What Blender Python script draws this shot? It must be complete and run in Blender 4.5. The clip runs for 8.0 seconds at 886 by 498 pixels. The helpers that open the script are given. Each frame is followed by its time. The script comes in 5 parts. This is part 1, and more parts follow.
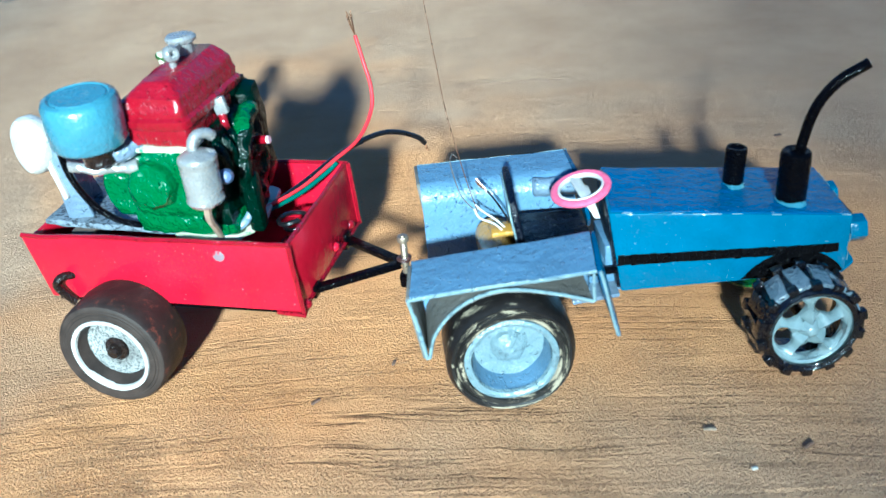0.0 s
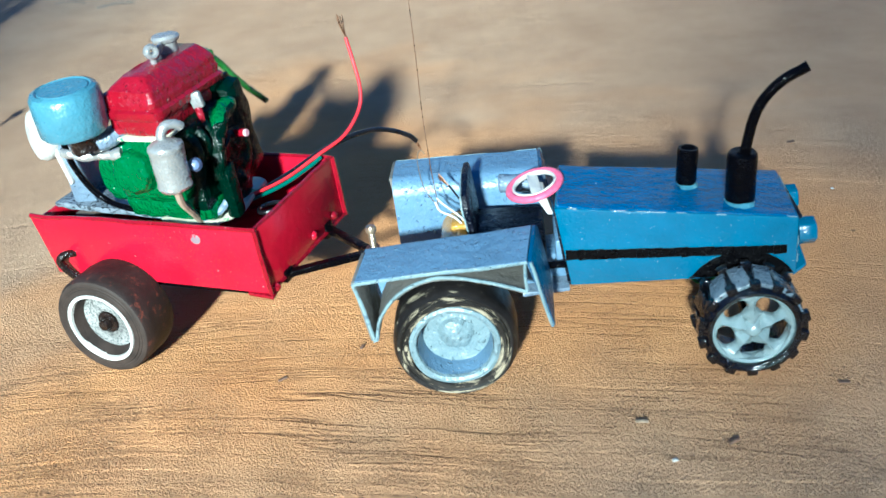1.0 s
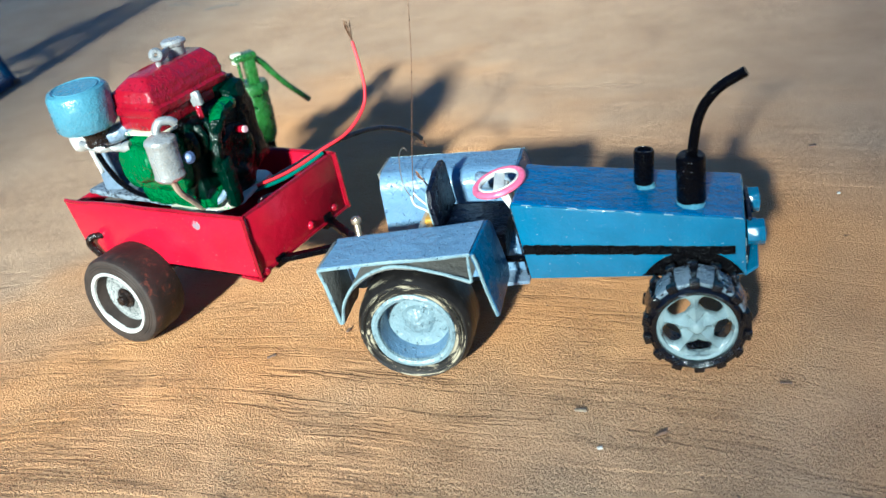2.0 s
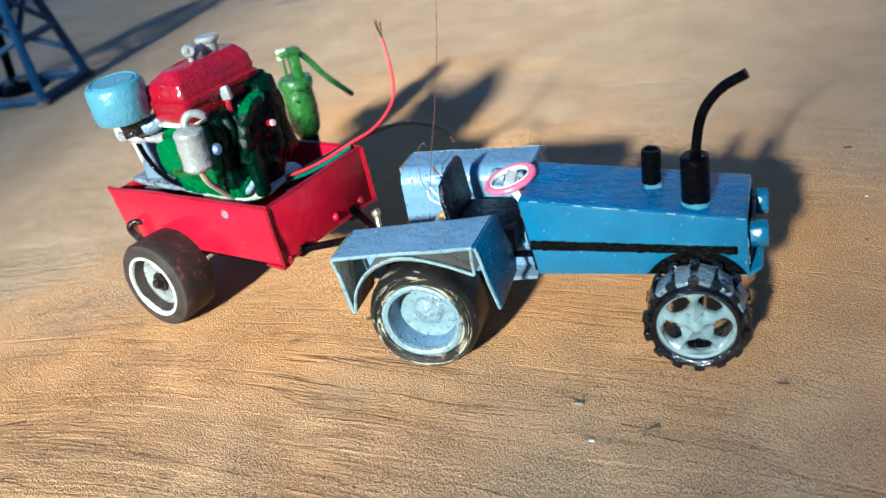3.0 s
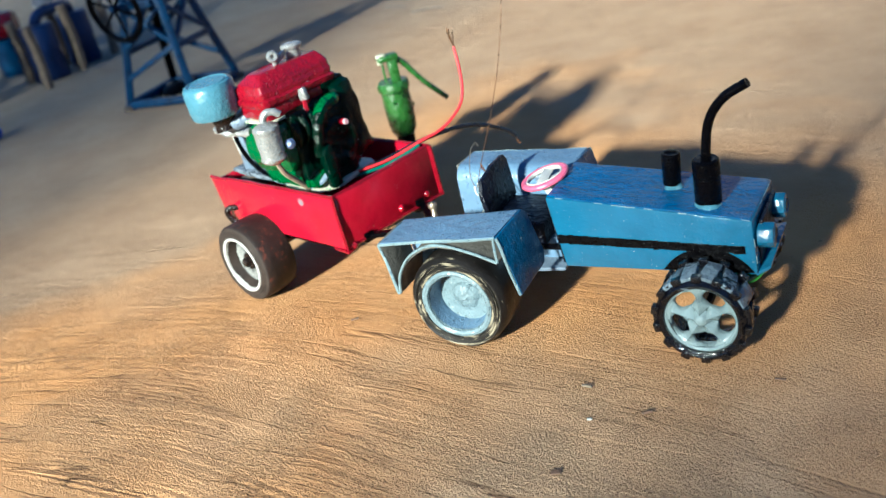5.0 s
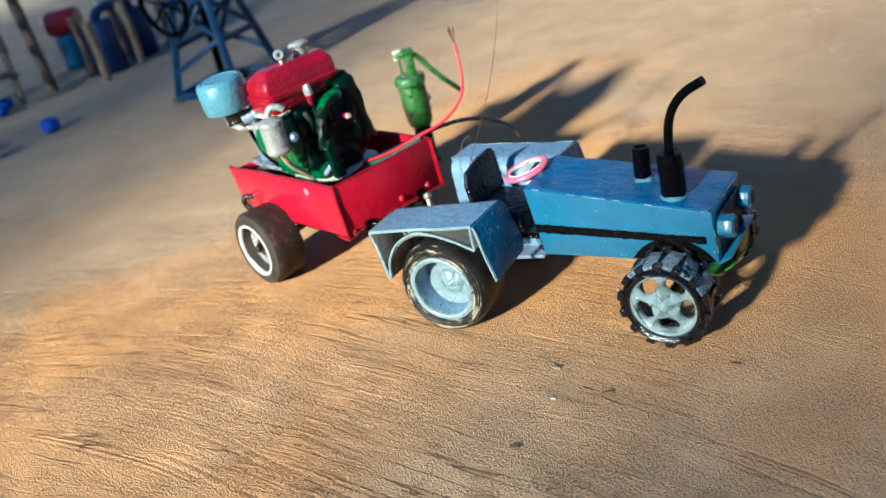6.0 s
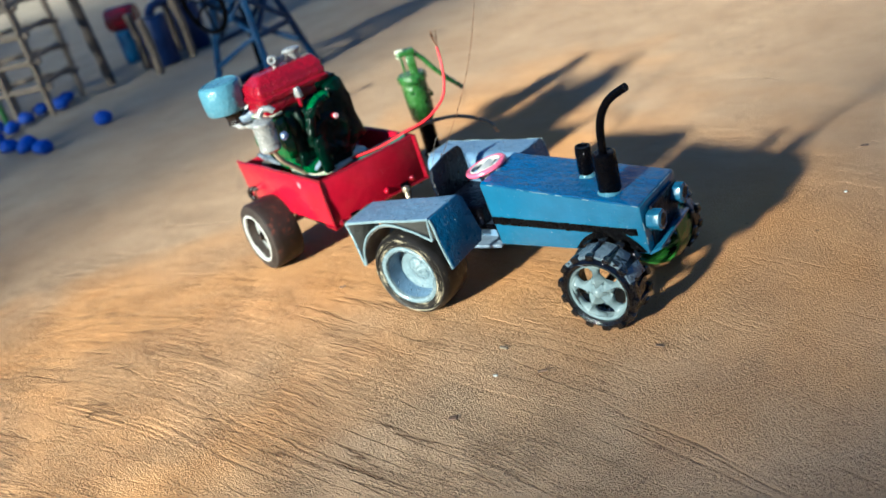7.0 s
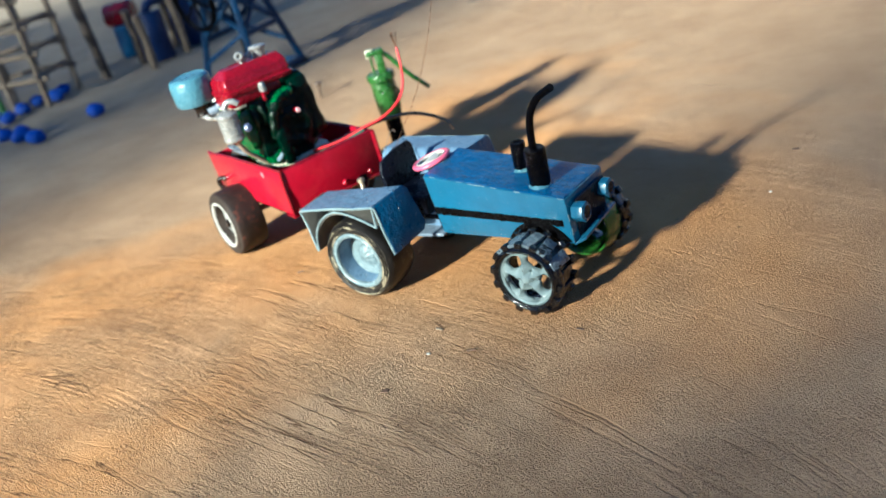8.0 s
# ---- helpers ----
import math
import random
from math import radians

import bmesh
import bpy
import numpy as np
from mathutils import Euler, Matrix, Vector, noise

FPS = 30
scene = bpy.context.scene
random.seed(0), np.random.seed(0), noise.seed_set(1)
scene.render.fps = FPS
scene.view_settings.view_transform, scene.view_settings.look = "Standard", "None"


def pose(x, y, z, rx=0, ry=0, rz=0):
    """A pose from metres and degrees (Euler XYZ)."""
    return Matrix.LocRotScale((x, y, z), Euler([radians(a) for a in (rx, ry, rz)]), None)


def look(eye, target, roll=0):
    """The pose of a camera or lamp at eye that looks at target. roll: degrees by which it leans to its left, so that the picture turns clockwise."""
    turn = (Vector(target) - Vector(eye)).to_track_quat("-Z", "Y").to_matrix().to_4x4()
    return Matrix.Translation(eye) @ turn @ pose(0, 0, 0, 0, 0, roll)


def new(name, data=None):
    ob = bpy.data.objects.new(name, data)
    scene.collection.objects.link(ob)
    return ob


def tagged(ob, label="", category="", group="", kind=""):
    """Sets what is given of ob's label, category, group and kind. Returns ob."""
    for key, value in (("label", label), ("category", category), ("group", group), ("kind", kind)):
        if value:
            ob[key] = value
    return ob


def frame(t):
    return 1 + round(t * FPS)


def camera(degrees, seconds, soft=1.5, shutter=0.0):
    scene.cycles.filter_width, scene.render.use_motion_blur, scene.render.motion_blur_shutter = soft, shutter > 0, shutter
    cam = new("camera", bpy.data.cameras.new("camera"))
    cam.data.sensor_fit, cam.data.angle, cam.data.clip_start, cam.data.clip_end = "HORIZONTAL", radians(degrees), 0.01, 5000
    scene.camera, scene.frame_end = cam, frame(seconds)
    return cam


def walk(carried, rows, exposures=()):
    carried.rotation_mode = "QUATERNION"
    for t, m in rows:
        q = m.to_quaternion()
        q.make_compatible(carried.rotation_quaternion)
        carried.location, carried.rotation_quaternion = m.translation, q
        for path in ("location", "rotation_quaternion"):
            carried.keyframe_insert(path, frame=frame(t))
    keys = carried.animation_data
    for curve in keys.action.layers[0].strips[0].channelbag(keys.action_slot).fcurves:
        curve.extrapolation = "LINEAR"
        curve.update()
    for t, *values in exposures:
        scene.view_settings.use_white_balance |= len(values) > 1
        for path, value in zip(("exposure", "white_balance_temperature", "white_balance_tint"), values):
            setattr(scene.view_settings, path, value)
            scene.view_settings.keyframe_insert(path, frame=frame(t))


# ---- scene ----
cam = camera(46.8, 8.0)
cam.data.dof.use_dof, cam.data.dof.focus_distance, cam.data.dof.aperture_fstop = True, 0.365, 16.0
# the camera: seconds, eye, point looked at, roll
PATH = [
    (0, (-0.0270, -0.2777, 0.2032), (-0.0134, 0.0686, 0.0034), -5.64),
    (0.5, (-0.0010, -0.2867, 0.2034), (-0.0078, 0.0609, 0.0056), -6.38),
    (1, (0.0270, -0.2965, 0.2005), (-0.0082, 0.0529, 0.0089), -7.70),
    (2.5, (0.1100, -0.3115, 0.2002), (-0.0030, 0.0264, 0.0184), -11.14),
    (3, (0.1190, -0.3125, 0.2001), (-0.0070, 0.0216, 0.0198), -11.43),
    (3.5, (0.1500, -0.3176, 0.2007), (0.0007, 0.0087, 0.0240), -12.38),
    (4, (0.1680, -0.3198, 0.2035), (-0.0011, -0.0021, 0.0290), -13.28),
    (4.5, (0.1720, -0.3226, 0.2003), (-0.0090, -0.0081, 0.0320), -13.55),
    (6, (0.2210, -0.3277, 0.2018), (0.0064, -0.0320, 0.0391), -15.08),
    (6.5, (0.2530, -0.3262, 0.2070), (0.0206, -0.0441, 0.0445), -16.71),
    (7, (0.2820, -0.3293, 0.2087), (0.0422, -0.0530, 0.0472), -17.01),
    (7.5, (0.3070, -0.3379, 0.2039), (0.0663, -0.0599, 0.0466), -15.33),
    (8, (0.3220, -0.3372, 0.2070), (0.0800, -0.0617, 0.0472), -15.79),
]
walk(cam, [(t, look(e, g, r)) for t, e, g, r in PATH],
     exposures=[(0, 2.11, 3640, -3), (1, 2.08, 3890, 0), (2.5, 2.12, 4040, 2), (4.5, 2.08, 4200, 3), (8, 2.17, 4340, 3)])


# ---- light ----
SUN_EL, SUN_AZ = 21.8, (0.1305, 0.9914)         # height in degrees; the way the shadows run
sun_way = Vector((SUN_AZ[0] * math.cos(radians(SUN_EL)), SUN_AZ[1] * math.cos(radians(SUN_EL)), -math.sin(radians(SUN_EL))))
sun_lamp = bpy.data.lights.new("sun", "SUN")
sun_lamp.energy, sun_lamp.angle, sun_lamp.color = 5.0, radians(3.6), (1.0, 0.77, 0.44)
sun = new("sun", sun_lamp)
sun.rotation_euler = sun_way.to_track_quat("-Z", "Y").to_euler()
world = bpy.data.worlds.new("sky")
world.use_nodes = True
scene.world = world
sky = world.node_tree.nodes.new("ShaderNodeTexSky")
sky.sky_type, sky.sun_disc = "NISHITA", False
sky.ozone_density, sky.dust_density = 2.4, 0.5
sky.sun_elevation, sky.sun_rotation = radians(SUN_EL), radians(180 + 7.5)
world.node_tree.links.new(sky.outputs[0], world.node_tree.nodes["Background"].inputs[0])
world.node_tree.nodes["Background"].inputs[1].default_value = 0.024

# ---- materials ----


def shader(name):
    m = bpy.data.materials.new(name)
    m.use_nodes = True
    nt = m.node_tree
    return m, nt, nt.nodes["Principled BSDF"]


def node(nt, kind, **sockets):
    n = nt.nodes.new(kind)
    for k, v in sockets.items():
        n.inputs[k].default_value = v
    return n


def noise_tex(nt, coord, scale, detail=3.0, rough=0.55, distort=0.0):
    n = node(nt, "ShaderNodeTexNoise", Scale=scale, Detail=detail, Roughness=rough, Distortion=distort)
    nt.links.new(coord, n.inputs["Vector"])
    return n.outputs["Fac"]


def ramp(nt, fac, stops):
    n = nt.nodes.new("ShaderNodeValToRGB")
    while len(n.color_ramp.elements) < len(stops):
        n.color_ramp.elements.new(0.5)
    for e, (p, c) in zip(n.color_ramp.elements, stops):
        e.position, e.color = p, (*c, 1) if len(c) == 3 else c
    nt.links.new(fac, n.inputs[0])
    return n.outputs[0]


def mixed(nt, fac, a, b):
    n = nt.nodes.new("ShaderNodeMix")
    n.data_type = "RGBA"
    for value, s in ((fac, 0), (a, 6), (b, 7)):
        if isinstance(value, (tuple, list)):
            n.inputs[s].default_value = (*value, 1)
        elif isinstance(value, (int, float)):
            n.inputs[s].default_value = value
        else:
            nt.links.new(value, n.inputs[s])
    return n.outputs[2]


def bumped(nt, bsdf, layers):
    """Relief from (height, strength, metres) layers."""
    last = None
    for h, strength, dist in layers:
        b = node(nt, "ShaderNodeBump", Strength=strength, Distance=dist)
        nt.links.new(h, b.inputs["Height"])
        if last:
            nt.links.new(last, b.inputs["Normal"])
        last = b.outputs[0]
    nt.links.new(last, bsdf.inputs["Normal"])
    nt.links.new(last, bsdf.inputs["Coat Normal"])


def scaled(c, k):
    return tuple(min(1.0, v * k) for v in c)


def paint(name, col, rough=0.3, wear=None, wear_at=0.66, lumps=0.35, metal=0.0, coat=0.5, dust_glints=0.25, spec=0.35, brush=0.0):
    """Brushed enamel: streaky colour, lumps, dusty specks with painted glints, and wear that shows another colour."""
    m, nt, b = shader(name)
    co = nt.nodes.new("ShaderNodeTexCoord").outputs["Object"]
    big, fine = noise_tex(nt, co, 90, 4), noise_tex(nt, co, 700, 4, 0.6)
    c = ramp(nt, big, [(0.3, scaled(col, 0.85)), (0.55, col), (0.75, scaled(col, 1.1))])
    c = mixed(nt, ramp(nt, fine, [(0.6, (0, 0, 0)), (0.8, (0.4, 0.4, 0.4))]), c, scaled(col, 1.3))
    if wear:
        w = noise_tex(nt, co, 160, 6, 0.7, 0.4)
        c = mixed(nt, ramp(nt, w, [(wear_at, (0, 0, 0)), (wear_at + 0.03, (1, 1, 1))]), c, wear)
    # dusty specks, with sun glints put into the same pale colour
    speck = noise_tex(nt, co, 1500, 2)
    c = mixed(nt, ramp(nt, speck, [(0.72, (0, 0, 0)), (0.76, (dust_glints,) * 3)]), c, (0.5, 0.47, 0.44))
    nt.links.new(c, b.inputs["Base Color"])
    r = ramp(nt, noise_tex(nt, co, 250, 3), [(0.3, (rough * 0.55,) * 3), (0.7, (min(1, rough * 1.15),) * 3)])
    nt.links.new(r, b.inputs["Roughness"])
    b.inputs["Metallic"].default_value = metal
    b.inputs["Specular IOR Level"].default_value = spec
    b.inputs["Coat Weight"].default_value = coat
    b.inputs["Coat Roughness"].default_value = 0.07
    strokes = []
    if brush:
        # brush marks drawn out along the thing
        flat = node(nt, "ShaderNodeMapping", Scale=(0.45, 1.0, 1.0), Rotation=(0, 0, 0.12))
        nt.links.new(co, flat.inputs["Vector"])
        strokes = [(noise_tex(nt, flat.outputs[0], 430, 4, 0.6, 1.2), brush, 0.0014)]
    if lumps >= 0.4:
        # small blisters and bristle nubs set in the enamel
        nubs = ramp(nt, noise_tex(nt, co, 620, 1.5, 0.4), [(0.66, (0, 0, 0)), (0.72, (1, 1, 1))])
        strokes.append((nubs, 0.9, 0.0005))
    bumped(nt, b, strokes + [(noise_tex(nt, co, 300, 3, 0.5), lumps, 0.0011), (noise_tex(nt, co, 1100, 2, 0.5), lumps * 1.2, 0.0004)])
    return m


def round_axis(nt, co, x0, z0):
    """Coordinates drawn out round an axle along y: radius, a stretched angle and y."""
    sep = nt.nodes.new("ShaderNodeSeparateXYZ")
    nt.links.new(co, sep.inputs[0])

    def calc(op, a, b):
        n = nt.nodes.new("ShaderNodeMath")
        n.operation = op
        for i, v in enumerate((a, b)):
            if isinstance(v, (int, float)):
                n.inputs[i].default_value = v
            else:
                nt.links.new(v, n.inputs[i])
        return n.outputs[0]

    x, z = calc("SUBTRACT", sep.outputs[0], x0), calc("SUBTRACT", sep.outputs[2], z0)
    out = nt.nodes.new("ShaderNodeCombineXYZ")
    nt.links.new(calc("MULTIPLY", calc("POWER", calc("ADD", calc("MULTIPLY", x, x), calc("MULTIPLY", z, z)), 0.5), 2.2), out.inputs[0])
    nt.links.new(calc("MULTIPLY", calc("ARCTAN2", z, x), 0.006), out.inputs[1])
    nt.links.new(sep.outputs[1], out.inputs[2])
    return out.outputs[0]


def rubber(name, col, fleck, fleck_at, rough=0.5, ring_at=None, size=260):
    m, nt, b = shader(name)
    co = nt.nodes.new("ShaderNodeTexCoord").outputs["Object"]
    c = ramp(nt, noise_tex(nt, co, 130, 5), [(0.3, scaled(col, 0.6)), (0.7, scaled(col, 1.6))])
    f = noise_tex(nt, round_axis(nt, co, *ring_at) if ring_at else co, size, 8, 0.75, 0.6)
    c = mixed(nt, ramp(nt, f, [(fleck_at, (0, 0, 0)), (fleck_at + 0.05, (0.85, 0.85, 0.85))]), c, fleck)
    nt.links.new(c, b.inputs["Base Color"])
    b.inputs["Roughness"].default_value = rough
    b.inputs["Specular IOR Level"].default_value = 0.25
    bumped(nt, b, [(noise_tex(nt, co, 500, 5), 0.35, 0.0006)])
    return m


def plain_wood(name, col):
    m, nt, b = shader(name)
    co = nt.nodes.new("ShaderNodeTexCoord").outputs["Object"]
    c = ramp(nt, noise_tex(nt, co, 120, 6, 0.7, 1.5), [(0.3, scaled(col, 0.5)), (0.7, scaled(col, 1.3))])
    nt.links.new(c, b.inputs["Base Color"])
    b.inputs["Roughness"].default_value = 0.8
    bumped(nt, b, [(noise_tex(nt, co, 400, 4), 0.4, 0.0008)])
    return m


def earth():
    """Smeared mud plaster: long hair-fine scratches in arcs, grit, tan and grey tones that also hold painted shade."""
    m, nt, b = shader("mud_plaster")
    co = nt.nodes.new("ShaderNodeTexCoord").outputs["Object"]
    sep = nt.nodes.new("ShaderNodeSeparateXYZ")
    nt.links.new(co, sep.inputs[0])

    def calc(op, x, y=None):
        n = nt.nodes.new("ShaderNodeMath")
        n.operation = op
        for i, v in enumerate((x, y)):
            if isinstance(v, (int, float)):
                n.inputs[i].default_value = v
            elif v is not None:
                nt.links.new(v, n.inputs[i])
        return n.outputs[0]

    dx, dy = calc("ADD", sep.outputs[0], 0.13), calc("ADD", sep.outputs[1], 0.43)
    radius = calc("SQRT", calc("ADD", calc("MULTIPLY", dx, dx), calc("MULTIPLY", dy, dy)))
    angle = calc("ARCTAN2", dy, dx)
    # towards +x the strokes straighten out
    bend = calc("SMOOTH_MAX", calc("SUBTRACT", 1.16, angle), 0.0)
    bend.node.inputs[2].default_value = 0.6
    radius = calc("SUBTRACT", radius, calc("MULTIPLY", bend, 0.2))
    radius = calc("ADD", radius, calc("MULTIPLY", noise_tex(nt, co, 5, 2), 0.03))
    radius = calc("ADD", radius, calc("MULTIPLY", noise_tex(nt, co, 30, 2), 0.003))
    radius = calc("ADD", radius, calc("MULTIPLY", noise_tex(nt, co, 140, 3), 0.0012))

    def strokes(across, along, detail=2.0):
        arc = nt.nodes.new("ShaderNodeCombineXYZ")
        nt.links.new(calc("MULTIPLY", radius, across), arc.inputs[0])
        nt.links.new(calc("MULTIPLY", angle, along), arc.inputs[1])
        return noise_tex(nt, arc.outputs[0], 1.0, detail, 0.5)

    def band(fac, w):
        return ramp(nt, fac, [(0.5 - w, (0, 0, 0)), (0.5, (1, 1, 1)), (0.5 + w, (0, 0, 0))])

    streak = strokes(230, 2.5, 3)
    some = ramp(nt, strokes(28, 5.0), [(0.45, (0, 0, 0)), (0.6, (1, 1, 1))])
    crack = mixed(nt, some, (0, 0, 0), band(strokes(80, 1.6), 0.013))
    hair = mixed(nt, ramp(nt, strokes(40, 6.0), [(0.42, (0, 0, 0)), (0.58, (1, 1, 1))]), (0, 0, 0), band(strokes(260, 3.2), 0.03))
    worked = ramp(nt, calc("ADD", radius, calc("MULTIPLY", noise_tex(nt, co, 9, 2), 0.08)), [(0.42, (1, 1, 1)), (0.56, (0.32, 0.32, 0.32))])
    near_by = worked
    # towards +x the plaster was left unworked
    plain = ramp(nt, calc("ADD", sep.outputs[0], calc("MULTIPLY", noise_tex(nt, co, 14, 3), 0.10)), [(0.09, (1, 1, 1)), (0.21, (0.7, 0.7, 0.7))])
    worked = mixed(nt, plain, (0, 0, 0), worked)
    crack, hair = mixed(nt, worked, (0, 0, 0), crack), mixed(nt, worked, (0, 0, 0), hair)
    streak = mixed(nt, worked, (0.5, 0.5, 0.5), streak)
    # the grain lies bare in patches and is smeared over elsewhere
    bare = ramp(nt, noise_tex(nt, co, 26, 4, 0.6, 0.4), [(0.38, (0.45, 0.45, 0.45)), (0.56, (1, 1, 1))])
    bare = mixed(nt, near_by, (0.15, 0.15, 0.15), bare)
    grit = mixed(nt, bare, (0.5, 0.5, 0.5), noise_tex(nt, co, 1500, 2.5, 0.55))
    lump = mixed(nt, worked, (0.5, 0.5, 0.5), strokes(380, 40.0, 4))
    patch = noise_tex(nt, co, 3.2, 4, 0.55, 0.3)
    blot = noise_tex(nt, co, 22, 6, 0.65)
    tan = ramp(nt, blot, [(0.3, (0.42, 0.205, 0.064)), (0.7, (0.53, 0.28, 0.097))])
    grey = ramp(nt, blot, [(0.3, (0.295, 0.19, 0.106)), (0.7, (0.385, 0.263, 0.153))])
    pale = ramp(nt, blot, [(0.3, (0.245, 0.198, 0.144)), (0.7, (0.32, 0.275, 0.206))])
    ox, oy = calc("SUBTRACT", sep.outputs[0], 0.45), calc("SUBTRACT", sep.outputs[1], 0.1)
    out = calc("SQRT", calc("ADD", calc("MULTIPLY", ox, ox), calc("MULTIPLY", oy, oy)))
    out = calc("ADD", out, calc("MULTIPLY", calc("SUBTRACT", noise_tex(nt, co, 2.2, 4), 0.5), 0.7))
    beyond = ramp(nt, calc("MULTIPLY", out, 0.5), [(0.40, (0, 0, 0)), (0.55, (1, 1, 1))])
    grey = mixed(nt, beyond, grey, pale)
    # tan round the middle greys out from there: soil tone plus painted shade
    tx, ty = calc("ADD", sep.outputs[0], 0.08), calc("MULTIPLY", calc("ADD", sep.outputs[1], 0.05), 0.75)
    lit_dist = calc("SQRT", calc("ADD", calc("MULTIPLY", tx, tx), calc("MULTIPLY", ty, ty)))
    away = calc("ADD", patch, calc("MULTIPLY", calc("MINIMUM", calc("MAXIMUM", calc("SUBTRACT", lit_dist, 0.12), 0.0), 0.22), 1.0))
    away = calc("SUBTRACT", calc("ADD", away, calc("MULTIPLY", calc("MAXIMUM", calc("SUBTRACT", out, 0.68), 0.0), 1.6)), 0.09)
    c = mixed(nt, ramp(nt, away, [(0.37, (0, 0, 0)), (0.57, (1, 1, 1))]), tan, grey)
    c = mixed(nt, ramp(nt, streak, [(0.22, (0.25, 0.25, 0.25)), (0.4, (0, 0, 0))]), c, (0.182, 0.0957, 0.039))
    c = mixed(nt, ramp(nt, streak, [(0.6, (0, 0, 0)), (0.78, (0.3, 0.3, 0.3))]), c, (0.434, 0.277, 0.138))
    c = mixed(nt, ramp(nt, grit, [(0.30, (0.85, 0.85, 0.85)), (0.45, (0, 0, 0))]), c, (0.154, 0.0858, 0.039))
    c = mixed(nt, ramp(nt, grit, [(0.55, (0, 0, 0)), (0.70, (0.85, 0.85, 0.85))]), c, (0.462, 0.31, 0.174))
    c = mixed(nt, ramp(nt, crack, [(0.2, (0, 0, 0)), (0.9, (0.7, 0.7, 0.7))]), c, (0.10, 0.047, 0.016))
    c = mixed(nt, ramp(nt, hair, [(0.2, (0, 0, 0)), (0.9, (0.45, 0.45, 0.45))]), c, (0.15, 0.075, 0.03))
    c = mixed(nt, ramp(nt, noise_tex(nt, co, 110, 2), [(0.77, (0, 0, 0)), (0.79, (0.7, 0.7, 0.7))]), c, (0.084, 0.0462, 0.024))
    c = mixed(nt, ramp(nt, noise_tex(nt, co, 430, 2), [(0.7, (0, 0, 0)), (0.74, (0.6, 0.6, 0.6))]), c, (0.11, 0.065, 0.035))
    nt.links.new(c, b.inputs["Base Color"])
    b.inputs["Roughness"].default_value = 0.85
    b.inputs["Specular IOR Level"].default_value = 0.25
    hollow, fine_hollow = nt.nodes.new("ShaderNodeInvert"), nt.nodes.new("ShaderNodeInvert")
    nt.links.new(crack, hollow.inputs[1])
    nt.links.new(hair, fine_hollow.inputs[1])
    bumped(nt, b, [(streak, 0.25, 0.0008), (hollow.outputs[0], 1.0, 0.0013), (fine_hollow.outputs[0], 1.0, 0.0009), (lump, 0.25, 0.001), (grit, 1.0, 0.0028)])
    return m


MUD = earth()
BLUE = paint("tractor_blue", (0.021, 0.086, 0.164), 0.2, (0.245, 0.315, 0.35), 0.76, lumps=0.38, dust_glints=0.7)
BLUE_TOP = paint("bonnet_top_blue", (0.009, 0.062, 0.18), 0.22, (0.16, 0.25, 0.34), 0.77, lumps=0.7, coat=0.45, dust_glints=0.7, spec=0.3, brush=1.0)
BLUE_DEEP = paint("plate_deep_blue", (0.009, 0.048, 0.118), 0.4, (0.02, 0.07, 0.13), 0.7, lumps=0.5, coat=0.1, dust_glints=0.8)
BLUE_PALE = paint("fender_blue", (0.098, 0.156, 0.245), 0.42, (0.315, 0.35, 0.35), 0.75, lumps=0.42, coat=0.15, dust_glints=0.7, spec=0.3)
BLUE_EDGE = paint("edge_pale_blue", (0.15, 0.20, 0.22), 0.5, (0.07, 0.11, 0.15), 0.6, lumps=0.8)
RIM_BLUE = paint("rim_blue", (0.135, 0.178, 0.2), 0.28, (0.28, 0.315, 0.322), 0.68, lumps=0.7)
GREY_GREEN = paint("star_rim", (0.15, 0.19, 0.20), 0.26, (0.315, 0.35, 0.35), 0.72)
BLACK = paint("gloss_black", (0.001, 0.001, 0.0016), 0.1, None, lumps=0.9, coat=0.0, dust_glints=0.03, spec=0.07)
STRIPE_BLACK = paint("stripe_black", (0.0012, 0.0012, 0.0016), 0.35, None, lumps=0.6, coat=0.0, dust_glints=0.05, spec=0.1)
NAVY = paint("seat_black", (0.002, 0.003, 0.008), 0.4, (0.012, 0.02, 0.045), 0.74, lumps=1.0, coat=0.0, dust_glints=0.1, spec=0.2)
CARD = paint("bare_card", (0.098, 0.0945, 0.084), 0.8, (0.14, 0.14, 0.14), 0.7, coat=0.0)
RED = paint("trailer_red", (0.28, 0.0007, 0.0119), 0.2, (0.21, 0.0007, 0.0098), 0.7, lumps=0.16, coat=0.25, dust_glints=0.45)
RED_DARK = paint("head_red", (0.15, 0.0009, 0.007), 0.15, (0.35, 0.21, 0.245), 0.84, lumps=0.6, coat=0.25, dust_glints=0.4)
GREEN = paint("engine_green", (0.006, 0.066, 0.0135), 0.18, (0.35, 0.35, 0.28), 0.78, lumps=0.9, coat=0.5)
# dark green paint, darkened further: the engine side's shade put into the colour
GREEN_SHADED = paint("engine_shaded_green", (0.0006, 0.007, 0.0035), 0.24, (0.002, 0.045, 0.016), 0.79, lumps=1.0, coat=0.0, dust_glints=0.04, spec=0.16)
SILVER = paint("silver_paint", (0.294, 0.294, 0.287), 0.34, (0.14, 0.133, 0.119), 0.7, metal=0.5)
FILTER = paint("filter_blue", (0.065, 0.15, 0.205), 0.34, (0.10, 0.18, 0.22), 0.6)
PLATE = paint("plate_grey_blue", (0.119, 0.154, 0.21), 0.4, (0.35, 0.336, 0.315), 0.66, lumps=0.7)
WHITE = paint("white_paint", (0.42, 0.413, 0.385), 0.45, (0.28, 0.28, 0.252), 0.74)
